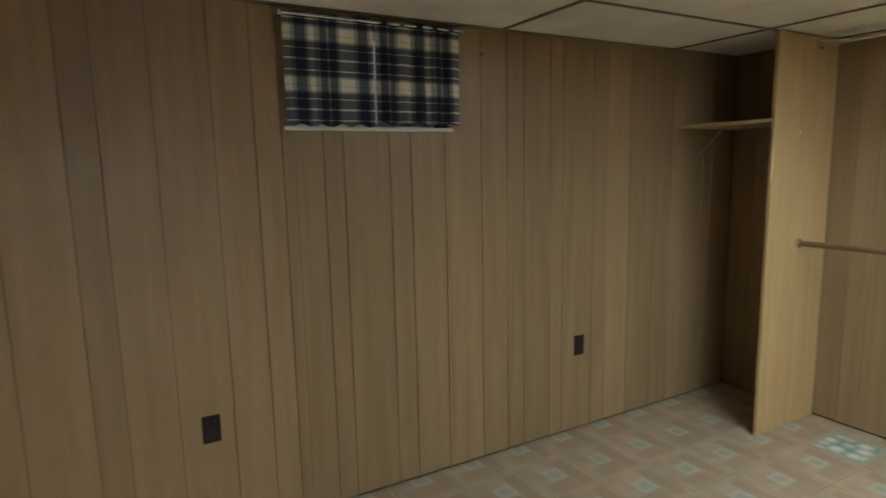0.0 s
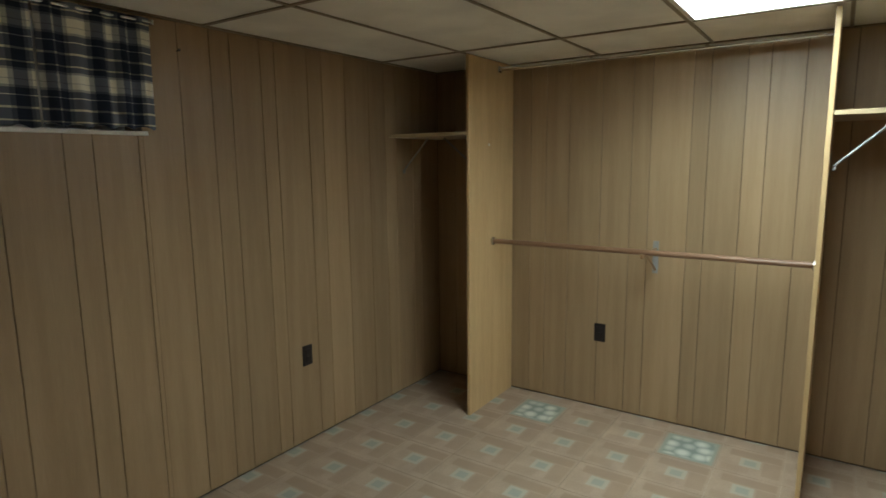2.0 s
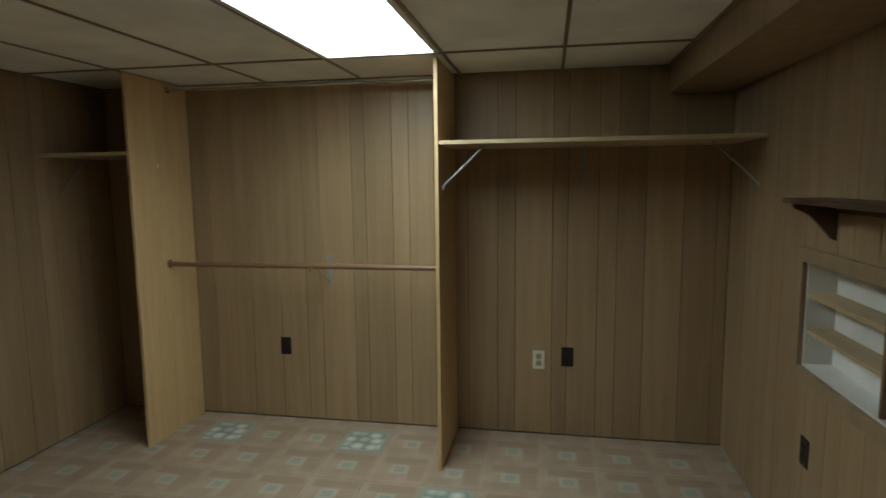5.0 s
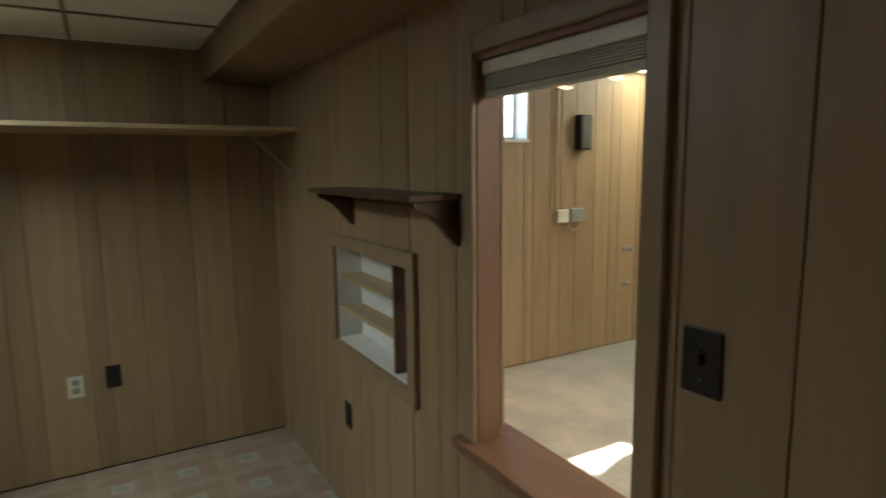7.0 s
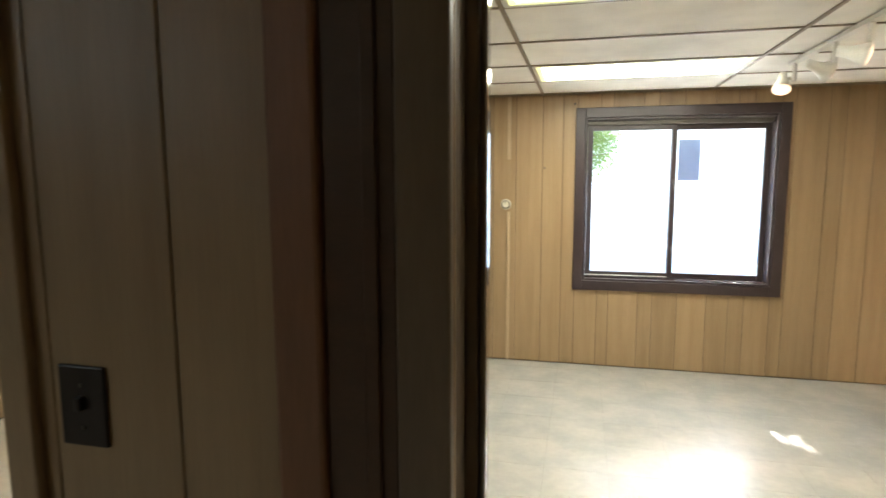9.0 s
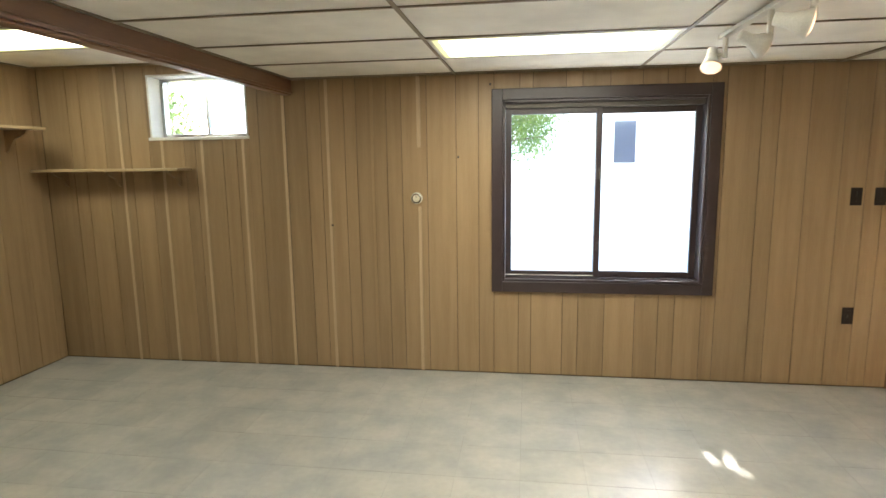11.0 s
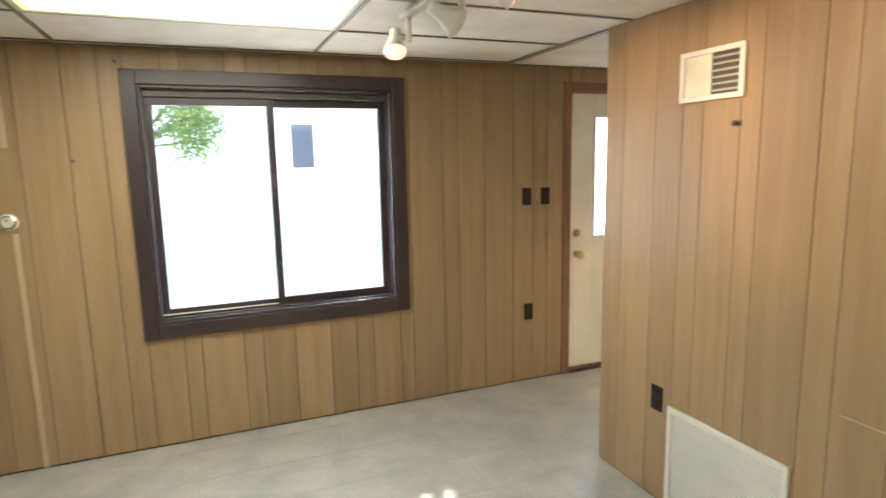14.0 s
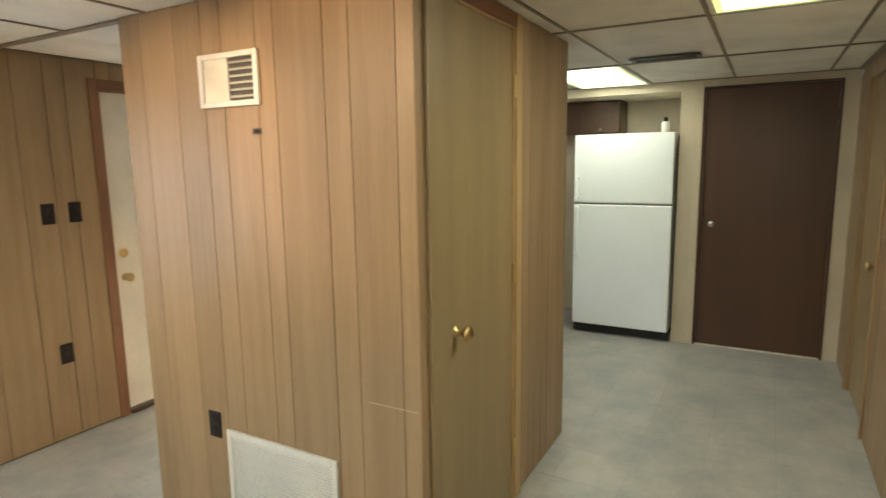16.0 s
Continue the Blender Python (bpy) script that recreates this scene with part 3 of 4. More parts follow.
curt = thing("curtain", "navy, grey and cream plaid cotton cafe curtain over a small window", "curtain", (0, 0, 0))
part("panel", drape(1.108, 1.486, 1.690, 2.132, 4.5, 0.014, 3), PLAID, curt, smooth=True)
part("panel", drape(1.497, 1.912, 1.698, 2.132, 5, 0.014, 8), PLAID, curt, smooth=True)
bm = bmesh.new()
tube(bm, (1.095, YN - 0.042, 2.118), (1.925, YN - 0.042, 2.118), 0.006, n=10)
part("rod", bm, STEEL, curt)
for x in (1.092, 1.918):
    part("bracket", boxes((x, YN - 0.05, 2.108, x + 0.010, YN - 0.0005, 2.128)), STEEL, curt)

# ---- den: dividing wall ----
ds = thing("wall_shelf", "dark stained wooden wall shelf on two scrolled brackets", "shelf", (2.395, YD, 1.462))
part("board", boxes((-0.42, 0.0008, -0.008, 0.42, 0.165, 0.010), bevel=0.003), STAIN, ds)
curve = [(0.0008, -0.0085), (0.145, -0.0085), (0.140, -0.026), (0.112, -0.038), (0.088, -0.052), (0.066, -0.074), (0.048, -0.096), (0.030, -0.116), (0.014, -0.134), (0.0008, -0.138)]
for x in (-0.405, 0.375):
    part("bracket", extrude(curve, 0.020, "x", x), STAIN, ds)
part("rail", boxes((-0.38, 0.0008, -0.040, 0.37, 0.014, -0.0085)), STAIN, ds)
nc = thing("niche_shelf", "white recessed wall niche with two tan shelves and a wooden casing", "niche", (2.6425, YD, 1.015))
nx0, nx1, nz0, nz1 = -0.3425, 0.3425, -0.205, 0.205
part("back", boxes((nx0, -0.109, nz0, nx1, -0.104, nz1)), WHITE, nc)
part("lining", boxes((nx0, -0.104, nz0, nx0 + 0.008, 0.0, nz1), (nx1 - 0.008, -0.104, nz0, nx1, 0.0, nz1), (nx0 + 0.008, -0.104, nz0, nx1 - 0.008, 0.0, nz0 + 0.008), (nx0 + 0.008, -0.104, nz1 - 0.008, nx1 - 0.008, 0.0, nz1)), WHITE, nc)
for z in (-0.065, 0.075):
    part("shelf", boxes((-0.195, -0.103, z - 0.009, nx1 - 0.009, -0.006, z + 0.009), bevel=0.0015), BOARD_X, nc)
# Brown board; STAINMID also puts the shade of its visible side into colour.
part("divider", boxes((-0.211, -0.103, nz0 + 0.009, -0.196, -0.003, nz1 - 0.009), bevel=0.0015), STAINMID, nc, "brown upright divider, its shadow side put into a darker tone")
part("casing", boxes((nx0 - 0.055, 0.0008, nz1, nx1 + 0.055, 0.020, nz1 + 0.055), bevel=0.003), CASING_TAN, nc)
part("casing", boxes((nx0 - 0.055, 0.0008, nz0 - 0.055, nx1 + 0.055, 0.020, nz0), bevel=0.003), CASING_TAN, nc)
part("casing", boxes((nx0 - 0.055, 0.0008, nz0, nx0, 0.0195, nz1), bevel=0.003), CASING_TAN, nc)
part("casing", boxes((nx1, 0.0008, nz0, nx1 + 0.055, 0.0195, nz1), bevel=0.003), CASING_TAN, nc)
pw = thing("window_2", "open interior pass-through framed in reddish stained wood", "window", (1.63, YD, 1.30), kind="structure")
a, b, c, d = PASS[0] - 1.63, PASS[2] - 1.63, PASS[1] - 1.30, PASS[3] - 1.30
for y, o in ((0.0008, 1), (YD2 - YD - 0.0008, -1)):
    part("casing", boxes((a - 0.05, y, c - 0.05, a, y + o * 0.016, d + 0.05), bevel=0.004), CASING_TAN, pw)
    part("casing", boxes((b - 0.05 * (o > 0), y, c - 0.05, b + 0.05 - 0.05 * (o > 0), y + o * 0.016, d + 0.05), bevel=0.004), CASING_TAN, pw)
    part("casing", boxes((a, y, d, b - 0.0505 * (o > 0), y + o * 0.0155, d + 0.05), bevel=0.004), CASING_TAN, pw)
part("jamb", boxes((a, YD2 - YD, c, a + 0.015, 0.0, d)), CASING, pw)
part("jamb", boxes((b - 0.05, -0.073, c, b - 0.001, 0.0, d), bevel=0.002), CASING, pw)
part("jamb", boxes((a + 0.015, YD2 - YD, d - 0.015, b - 0.0505, 0.0, d)), CASING_X, pw)
part("window_sill", boxes((a - 0.02, YD2 - YD - 0.03, c - 0.02, b + 0.02, 0.045, c + 0.012), bevel=0.004), CASING_X, pw, "pale worn wooden sill")
bl = thing("roller_blind", "raised cream slatted blind in the pass-through", "blind", (1.63, YD - 0.035, PASS[3] - 0.015))
part("headrail", boxes((a + 0.017, -0.02, -0.035, b - 0.052, 0.02, -0.001), bevel=0.003), IVORY, bl)
for i in range(6):
    part("slat", boxes((a + 0.02, -0.014, -0.042 - i * 0.0062, b - 0.055, 0.014, -0.0375 - i * 0.0062)), BLIND, bl)
part("bottom_rail", boxes((a + 0.019, -0.016, -0.092, b - 0.054, 0.016, -0.075), bevel=0.003), BLIND, bl)
# doorway between the rooms: casings, jambs and stops
dw = thing("door_1", "open doorway with dark reddish stained casing", "doorway", (0.37, YD, 0), kind="structure")
a, b, d = DOORWAY[0] - 0.37, DOORWAY[2] - 0.37, DOORWAY[3]
w = YD2 - YD
for s, r, g, e in ((a, 0.03, 0.075, 0.135), (b, 0.065, 0.157, 0.220)):
    o = 1 if s == b else -1
    part("casing", boxes((s + o * g, 0.0008, 0, s + o * e, 0.019, d + 0.07), bevel=0.006), CASING, dw)
    # The cove's shadow is put into the colour with dark STAIN.
    part("cove", boxes((s + o * (r + 0.002), 0.0008, 0, s + o * (g - 0.001), 0.008, d + 0.07), (s + o * (r + 0.022), 0.0081, 0, s + o * (r + 0.040), 0.014, d + 0.07), bevel=0.002), STAIN, dw, "inner moulding coloured dark for its shadowed cove")
    part("casing", boxes((s - o * 0.005, w - 0.0008, 0, s + o * 0.06, w - 0.017, d + 0.07), bevel=0.005), CASING, dw)
    part("jamb", boxes((s, w, 0, s - o * 0.016, -0.062, d), bevel=0.002), REVEAL, dw)
    part("stop", boxes((s - o * 0.0165, w + 0.018, 0, s - o * 0.026, w + 0.048, d), bevel=0.006), VARNISH, dw)
    part("strip", boxes((s - o * 0.0165, w + 0.002, 0, s - o * 0.0215, w + 0.0165, d), bevel=0.002), VARNISH, dw, "glossy varnished bead")
    part("rebate", boxes((s + o * 0.001, -0.0615, 0, s + o * r, 0.016, d + 0.111), bevel=0.003), REVEAL, dw)
part("casing", boxes((a - 0.055, 0.0008, d, b + 0.064, 0.0165, d + 0.07), bevel=0.005), CASING_X, dw)
part("jamb", boxes((a, w, d, b, 0.0, d + 0.016)), STAINMID, dw)
# ---- south room ----
# pale joint strips and wiring cover on the south wall
for x in (3.465, 3.125, 2.80, 2.472, 2.147, 1.816, 1.483):
    part("batten", boxes((x - 0.011, YS, 0.004, x + 0.011, YS + 0.005, (H if x < 2.07 else H2) if not SW[0] - 0.03 < x < SW[2] + 0.03 else SW[1] - 0.001), bevel=0.001), PANEL_LIGHT if x != 1.483 else PANEL, wall_south, "pale wooden joint strip")
cover = thing("wiring_cover", "pale wooden wiring cover strip on the panelling", "cable cover", (1.143, YS, 0))
part("cover", boxes((-0.013, 0.0005, 1.66, 0.013, 0.012, H - 0.006), bevel=0.003), PANEL_LIGHT, cover)
part("cover", boxes((-0.012, 0.0005, 0.004, 0.012, 0.010, 1.24), bevel=0.003), PANEL_LIGHT, cover)
th = thing("thermostat", "round white thermostat on the panelled wall", "thermostat", (1.165, YS, 1.30))
part("base", lathe([(0.042, 0.0005), (0.042, 0.012), (0.038, 0.016)], 28), IVORY, th).matrix_local = pose(0, 0, 0, -90, 0, 0)
part("ring", lathe([(0.036, 0.0162), (0.036, 0.022), (0.033, 0.024)], 28), STEEL, th, "bright metal setting ring").matrix_local = pose(0, 0, 0, -90, 0, 0)
part("dial", lathe([(0.027, 0.0243), (0.027, 0.034), (0.022, 0.038)], 28), IVORY, th).matrix_local = pose(0, 0, 0, -90, 0, 0)
part("pointer", boxes((-0.003, 0.0382, 0.004, 0.003, 0.0395, 0.020)), DARKSTEEL, th)
part("scale", boxes((-0.020, 0.0245, -0.034, 0.020, 0.0255, -0.029)), DARKSTEEL, th)

# big window
bw = thing("window_3", "dark brown sliding window with a deep bevelled frame", "window", ((BW[0] + BW[2]) / 2, YS, 0), kind="structure")
cx = (BW[0] + BW[2]) / 2
a, b, c, d = BW[0] - cx, BW[2] - cx, BW[1], BW[3]
def ring(a, b, c, d, w, y0, y1, bevel=0.004):
    return (boxes((a, y0, c, a + w, y1, d), bevel=bevel), boxes((b - w, y0, c, b, y1, d), bevel=bevel), boxes((a + w, y0, d - w, b - w, y1, d), bevel=bevel), boxes((a + w, y0, c, b - w, y1, c + w), bevel=bevel))
for r in ring(a - 0.035, b + 0.035, c - 0.038, d + 0.042, 0.075, 0.0008, 0.022):
    part("casing", r, DARKWIN, bw)
for r in ring(a + 0.0405, b - 0.0405, c + 0.0375, d - 0.0335, 0.018, -0.02, 0.012):
    part("moulding", r, DARKWIN, bw)
for r in ring(a, b, c, d, 0.058, -0.12, -0.0205, 0.003):
    part("window_frame", r, DARKWIN, bw)
part("window_sill", boxes((a + 0.0585, -0.075, c + 0.0565, b - 0.0585, -0.0215, c + 0.066), bevel=0.003), SILL, bw, "glossy dark sill")
part("track", boxes((a + 0.0585, -0.140, d - 0.090, b - 0.0585, -0.03, d - 0.0585), bevel=0.003), DARKSTEEL, bw)
mid = 0.02
def sash(parent, x0, x1, y, z0, z1, w):
    s = part("sash", boxes((x0, y - 0.018, z0, x0 + w, y + 0.018, z1), (x1 - w, y - 0.018, z0, x1, y + 0.018, z1), (x0 + w, y - 0.018, z0, x1 - w, y + 0.018, z0 + w), (x0 + w, y - 0.018, z1 - w, x1 - w, y + 0.018, z1), bevel=0.003), DARKWIN, parent)
    p = part("pane", boxes((x0 + w, y - 0.002, z0 + w, x1 - w, y + 0.002, z1 - w)), PANE, s)
    p.visible_shadow = False
    return s
sash(bw, a + 0.06, mid + 0.02, -0.112, c + 0.06, d - 0.0905, 0.042)
sash(bw, mid - 0.02, b - 0.06, -0.068, c + 0.067, d - 0.0905, 0.040)
# Aluminium rail coloured WHITE to paint in its bright highlight.
part("rail", boxes((mid + 0.02, -0.045, c + 0.075, b - 0.06, -0.040, c + 0.082)), WHITE, bw, "metal track, its bright glint put in as white")
part("latch", boxes((mid - 0.015, -0.05, 1.42, mid + 0.006, -0.028, 1.50), bevel=0.003), DARKSTEEL, bw)
part("latch", boxes((mid - 0.015, -0.05, 0.92, mid + 0.006, -0.028, 0.98), bevel=0.003), DARKSTEEL, bw)
for x in (-0.42, 0.02, 0.45):
    part("clip", boxes((x - 0.012, -0.028, d - 0.06, x + 0.012, -0.002, d - 0.036), bevel=0.003), DARKSTEEL, bw)

# small south window, white lined
def small_window(name, label, m, w, h, depth=0.2):
    """A white lined slider window of that size; local y runs out through the wall."""
    s = thing(name, label, "window", kind="structure")
    s.matrix_world = m
    part("lining", boxes((-w / 2, -0.002, 0, -w / 2 + 0.014, depth, h)), WHITE, s)
    part("lining", boxes((w / 2 - 0.014, -0.002, 0, w / 2, depth, h)), WHITE, s)
    part("lining", boxes((-w / 2 + 0.014, -0.002, h - 0.014, w / 2 - 0.014, depth, h)), WHITE, s)
    part("window_sill", boxes((-w / 2 - 0.01, -0.014, -0.012, w / 2 + 0.01, depth, 0.010), bevel=0.003), WHITE, s)
    f = 0.028
    part("window_frame", boxes((-w / 2 + 0.014, depth - 0.06, 0.010, -w / 2 + 0.014 + f, depth, h - 0.014), (w / 2 - 0.014 - f, depth - 0.06, 0.010, w / 2 - 0.014, depth, h - 0.014), (-w / 2 + 0.014 + f, depth - 0.06, 0.010, w / 2 - 0.014 - f, depth, 0.010 + f), (-w / 2 + 0.014 + f, depth - 0.06, h - 0.014 - f, w / 2 - 0.014 - f, depth, h - 0.014), (-0.012, depth - 0.055, 0.010 + f, 0.012, depth - 0.01, h - 0.014 - f), bevel=0.002), STEEL, s, "aluminium slider frame")
    for x0, x1, y in ((-w / 2 + 0.014 + f, -0.012, depth - 0.045), (0.012, w / 2 - 0.014 - f, depth - 0.02)):
        p = part("pane", boxes((x0, y, 0.010 + f, x1, y + 0.004, h - 0.014 - f)), PANE if x0 < 0 else SCREEN, s)
        p.visible_shadow = False
    return s


small_window("window_4", "small high white-lined slider window with foliage outside", pose((SW[0] + SW[2]) / 2, YS, SW[1], 0, 0, 180), SW[2] - SW[0], SW[3] - SW[1])
small_window("window_5", "small high white-lined window in the east wall", pose(XE2, (EW[0] + EW[2]) / 2, EW[1], 0, 0, -90), EW[2] - EW[0], EW[3] - EW[1])

small_window("window_6", "white-lined kitchen window in the south wall", pose((KW[0] + KW[2]) / 2, YS, KW[1], 0, 0, 180), KW[2] - KW[0], KW[3] - KW[1])

# shelves in the south-east corner
ls = thing("wall_shelf", "long pale wooden wall shelf under a small window", "shelf", (3.49, YS, 1.525))
part("board", boxes((-0.60, 0.0008, -0.008, 0.605, 0.20, 0.010), bevel=0.003), BOARD_X, ls)
for x in (-0.50, 0.0, 0.45):
    part("bracket", extrude([(0.0008, -0.009), (0.16, -0.009), (0.13, -0.035), (0.06, -0.065), (0.03, -0.11), (0.0008, -0.13)], 0.02, "x", x), PANEL, ls)
us = thing("wall_shelf", "short pale wooden shelf high on the east wall", "shelf", (XE2, -4.69, 1.835))
part("board", boxes((-0.25, -0.31, -0.010, -0.0008, 0.31, 0.010), bevel=0.003), BOARD, us)
for y in (-0.22, 0.2):
    part("bracket", extrude([(-0.0008, -0.011), (-0.19, -0.011), (-0.17, -0.04), (-0.08, -0.075), (-0.03, -0.15), (-0.0008, -0.17)], 0.02, "y", y), PANEL, us)
part_box = thing("speaker_box", "small black box hung on the east wall", "wall box", (XE2, -3.60, 1.80))
part("body", boxes((-0.07, -0.06, -0.135, -0.0008, 0.06, 0.135), bevel=0.006), BLACK, part_box)
part("grille", boxes((-0.074, -0.05, -0.125, -0.0705, 0.05, 0.125), bevel=0.002), DARKSTEEL, part_box)
eb = thing("outlet_box", "grey metal surface outlet boxes on a conduit", "outlet box", (XE2, -3.47, 1.155))
part("box", boxes((-0.05, -0.15, -0.05, -0.0008, -0.01, 0.05), bevel=0.004), GALV, eb)
part("box", boxes((-0.045, 0.01, -0.055, -0.0008, 0.13, 0.045), bevel=0.004), IVORY, eb)
bm = bmesh.new()
tube(bm, (-0.014, 0.125, 0.046), (-0.014, 0.125, H2 - 1.16), 0.007, n=12)
part("conduit", bm, PANEL_LIGHT, eb, "tan painted conduit")
bm = bmesh.new()
for i in range(12):
    a0, a1 = math.pi * i / 12, math.pi * (i + 1) / 12
    tube(bm, (-0.02, -0.06 + 0.06 * math.cos(a0), -0.05 - 0.07 * math.sin(a0)), (-0.02, -0.06 + 0.06 * math.cos(a1), -0.05 - 0.07 * math.sin(a1)), 0.004, n=6)
part("cord", bm, IVORY, eb)
for z in (0.53, 0.83):
    wb = thing("pipe_stub", "short steel pipe stub with a flange on the panelling", "pipe", (XE2, -4.14, z), "pipe stubs")
    part("flange", lathe([(0.035, 0.0005), (0.035, 0.006), (0.020, 0.010), (0.004, 0.0102)], 20), GALV, wb).matrix_local = pose(0, 0, 0, 0, -90, 0)
    part("stub", lathe([(0.015, 0.0103), (0.015, 0.055), (0.012, 0.060), (0.003, 0.060)], 20), STEEL, wb).matrix_local = pose(0, 0, 0, 0, -90, 0)

# track lights
def track_light(label, m, y0, y1, heads):
    """A white ceiling track along local y with round spot heads: (y, drop, aim)."""
    tl = thing("track_light", label, "track light", group="track lights")
    tl.matrix_world = m
    part("track", boxes((-0.018, y0, -0.024, 0.018, y1, -0.005), bevel=0.002), WHITE, tl)
    part("feed_box", boxes((-0.04, y1 - 0.02, -0.045, 0.04, y1 + 0.20, -0.005), bevel=0.006), WHITE, tl)
    part("end_cap", boxes((-0.020, y0 - 0.012, -0.026, 0.020, y0 - 0.0005, -0.005), bevel=0.002), WHITE, tl)
    for y, drop, aim in heads:
        bm = bmesh.new()
        tube(bm, (0, y, -0.0245), (0, y, drop + 0.005), 0.0125, n=16)
        part("stem", bm, WHITE, tl)
        bm = bmesh.new()
        tube(bm, (0.0126, y, drop + 0.022), (0.034, y, drop + 0.022), 0.009, n=12)
        part("pivot", bm, WHITE, tl)
        way = (m.to_3x3().inverted() @ Vector(aim)).normalized()
        shade = part("shade", lathe([(0.014, 0.062), (0.022, 0.060), (0.024, 0.020), (0.034, -0.010), (0.050, -0.046), (0.047, -0.046), (0.031, -0.008), (0.016, 0.022)], 28), WHITE, tl, "white bell-shaped lamp shade", smooth=True)
        shade.matrix_local = Matrix.Translation((0.058, y, drop)) @ way.to_track_quat("-Z", "Y").to_matrix().to_4x4()
        part("bulb", lathe([(0.012, 0.01), (0.034, -0.030), (0.044, -0.042), (0.040, -0.052), (0.024, -0.058)], 24), BULB, shade, "glowing reflector bulb")
        face = m @ Vector((0.058, y, drop)) + Vector(aim).normalized() * 0.08
        lamp("spot_beam", "SPOT", look(face, face + Vector(aim)), SPOT_W, (1.0, 0.66, 0.38), spot=radians(75))


track_light("white ceiling track with three round spot heads", pose(-0.545, -3.45, H), -0.72, 0.62, [(-0.68, -0.125, (0.2, 0.55, -1.0)), (-0.15, -0.14, (-1.0, -0.15, -0.45)), (0.20, -0.14, (-1.0, 0.22, -0.25))])
track_light("white ceiling track with two round spot heads beyond the beam", pose(2.75, -2.55, H2, 0, 0, -90), -0.50, 0.62, [(0.07, -0.27, (0.0, 0.2, -1.0)), (0.45, -0.27, (0.1, 0.1, -1.0))])

# closet block: vent, return grille, hook, door
vt = thing("wall_vent", "white framed wall vent with a half-open damper", "vent", (XB, -3.522, 1.862))
for r in ((boxes((0.0008, -0.152, -0.096, 0.016, -0.130, 0.096), bevel=0.003)), (boxes((0.0008, 0.130, -0.096, 0.016, 0.152, 0.096), bevel=0.003)), (boxes((0.0008, -0.130, -0.096, 0.016, 0.130, -0.076), bevel=0.003)), (boxes((0.0008, -0.130, 0.076, 0.016, 0.130, 0.096), bevel=0.003))):
    part("frame", r, WHITE, vt)
part("damper", boxes((0.0008, -0.130, -0.076, 0.009, 0.0, 0.076), bevel=0.002), IVORY, vt)
part("backing", boxes((0.0008, 0.0, -0.076, 0.003, 0.130, 0.076)), DARKSTEEL, vt)
for i in range(6):
    part("slat", boxes((0.004, 0.002, -0.066 + i * 0.024, 0.012, 0.128, -0.058 + i * 0.024), bevel=0.001), BLIND, vt)
hk = thing("hook", "small dark metal hook on the closet wall", "hook", (XB, -3.400, 1.674))
part("plate", boxes((0.0008, -0.022, -0.010, 0.005, 0.022, 0.010), bevel=0.002), DARKSTEEL, hk)
part("prong", boxes((0.005, 0.006, -0.006, 0.028, 0.014, 0.004), bevel=0.002), DARKSTEEL, hk)
rg = thing("return_grille", "white louvred return-air grille near the floor", "grille", (XB, -3.382, 0.263))
part("frame", boxes((0.0008, -0.287, -0.2195, 0.014, -0.262, 0.2195), (0.0008, 0.262, -0.2195, 0.014, 0.287, 0.2195), (0.0008, -0.262, -0.2195, 0.014, 0.262, -0.192), (0.0008, -0.262, 0.192, 0.014, 0.262, 0.2195), bevel=0.003), WHITE, rg)
part("backing", boxes((0.0008, -0.262, -0.192, 0.003, 0.262, 0.192)), WHITE, rg)
for i in range(32):
    z = -0.188 + i * 0.0119
    part("slat", extrude([(0.0035, z), (0.011, z + 0.004), (0.011, z + 0.009), (0.0035, z + 0.006)], 0.522, "y", -0.261), WHITE, rg)
part("scratch", boxes((XB, -2.95, 0.736, XB + 0.0012, -2.745, 0.741)), PANEL_LIGHT, wall_closet_east, "pale scratch across the planks")
cd = thing("door_2", "closed tan flush closet door with a brass knob", "door", (CD[0], YB1, 0), kind="structure")
wdt = CD[2] - CD[0]
leaf = part("door_leaf", boxes((0.012, -0.045, 0.012, wdt - 0.012, -0.008, CD[3] - 0.012), bevel=0.002), DOORTAN, cd)
part("jamb", boxes((0, -0.09, 0, 0.011, 0.0, CD[3])), PINE, cd)
part("jamb", boxes((wdt - 0.011, -0.09, 0, wdt, 0.0, CD[3])), PINE, cd)
part("jamb", boxes((0.011, -0.09, CD[3] - 0.011, wdt - 0.011, 0.0, CD[3])), PINE, cd)
part("casing", boxes((-0.055, 0.0008, 0, 0.004, 0.014, H - 0.006), bevel=0.003), PINE, cd)
# DOORTAN puts the shade on this corner side into the casing's colour.
part("casing", boxes((wdt - 0.004, 0.0008, 0, wdt + 0.055, 0.014, H - 0.006), bevel=0.003), DOORTAN, cd)
part("casing", boxes((0.004, 0.0008, CD[3] - 0.004, wdt - 0.004, 0.0135, H - 0.006), bevel=0.003), CASING_X, cd)
for z in (0.26, 1.07, 1.86):
    bm = bmesh.new()
    tube(bm, (0.010, 0.004, z - 0.045), (0.010, 0.004, z + 0.045), 0.008, n=10)
    part("hinge", bm, BRASS, cd, "brass hinge")
def knob(parent, m, material, label):
    k = part("door_knob", lathe([(0.024, 0.0), (0.024, 0.003), (0.010, 0.007), (0.009, 0.030), (0.019, 0.036), (0.027, 0.045), (0.028, 0.053), (0.020, 0.062)], 24), material, parent, label, smooth=True)
    k.matrix_local = m
knob(cd, pose(0.54, -0.008, 0.945, -90, 0, 0), BRASS, "brass knob")

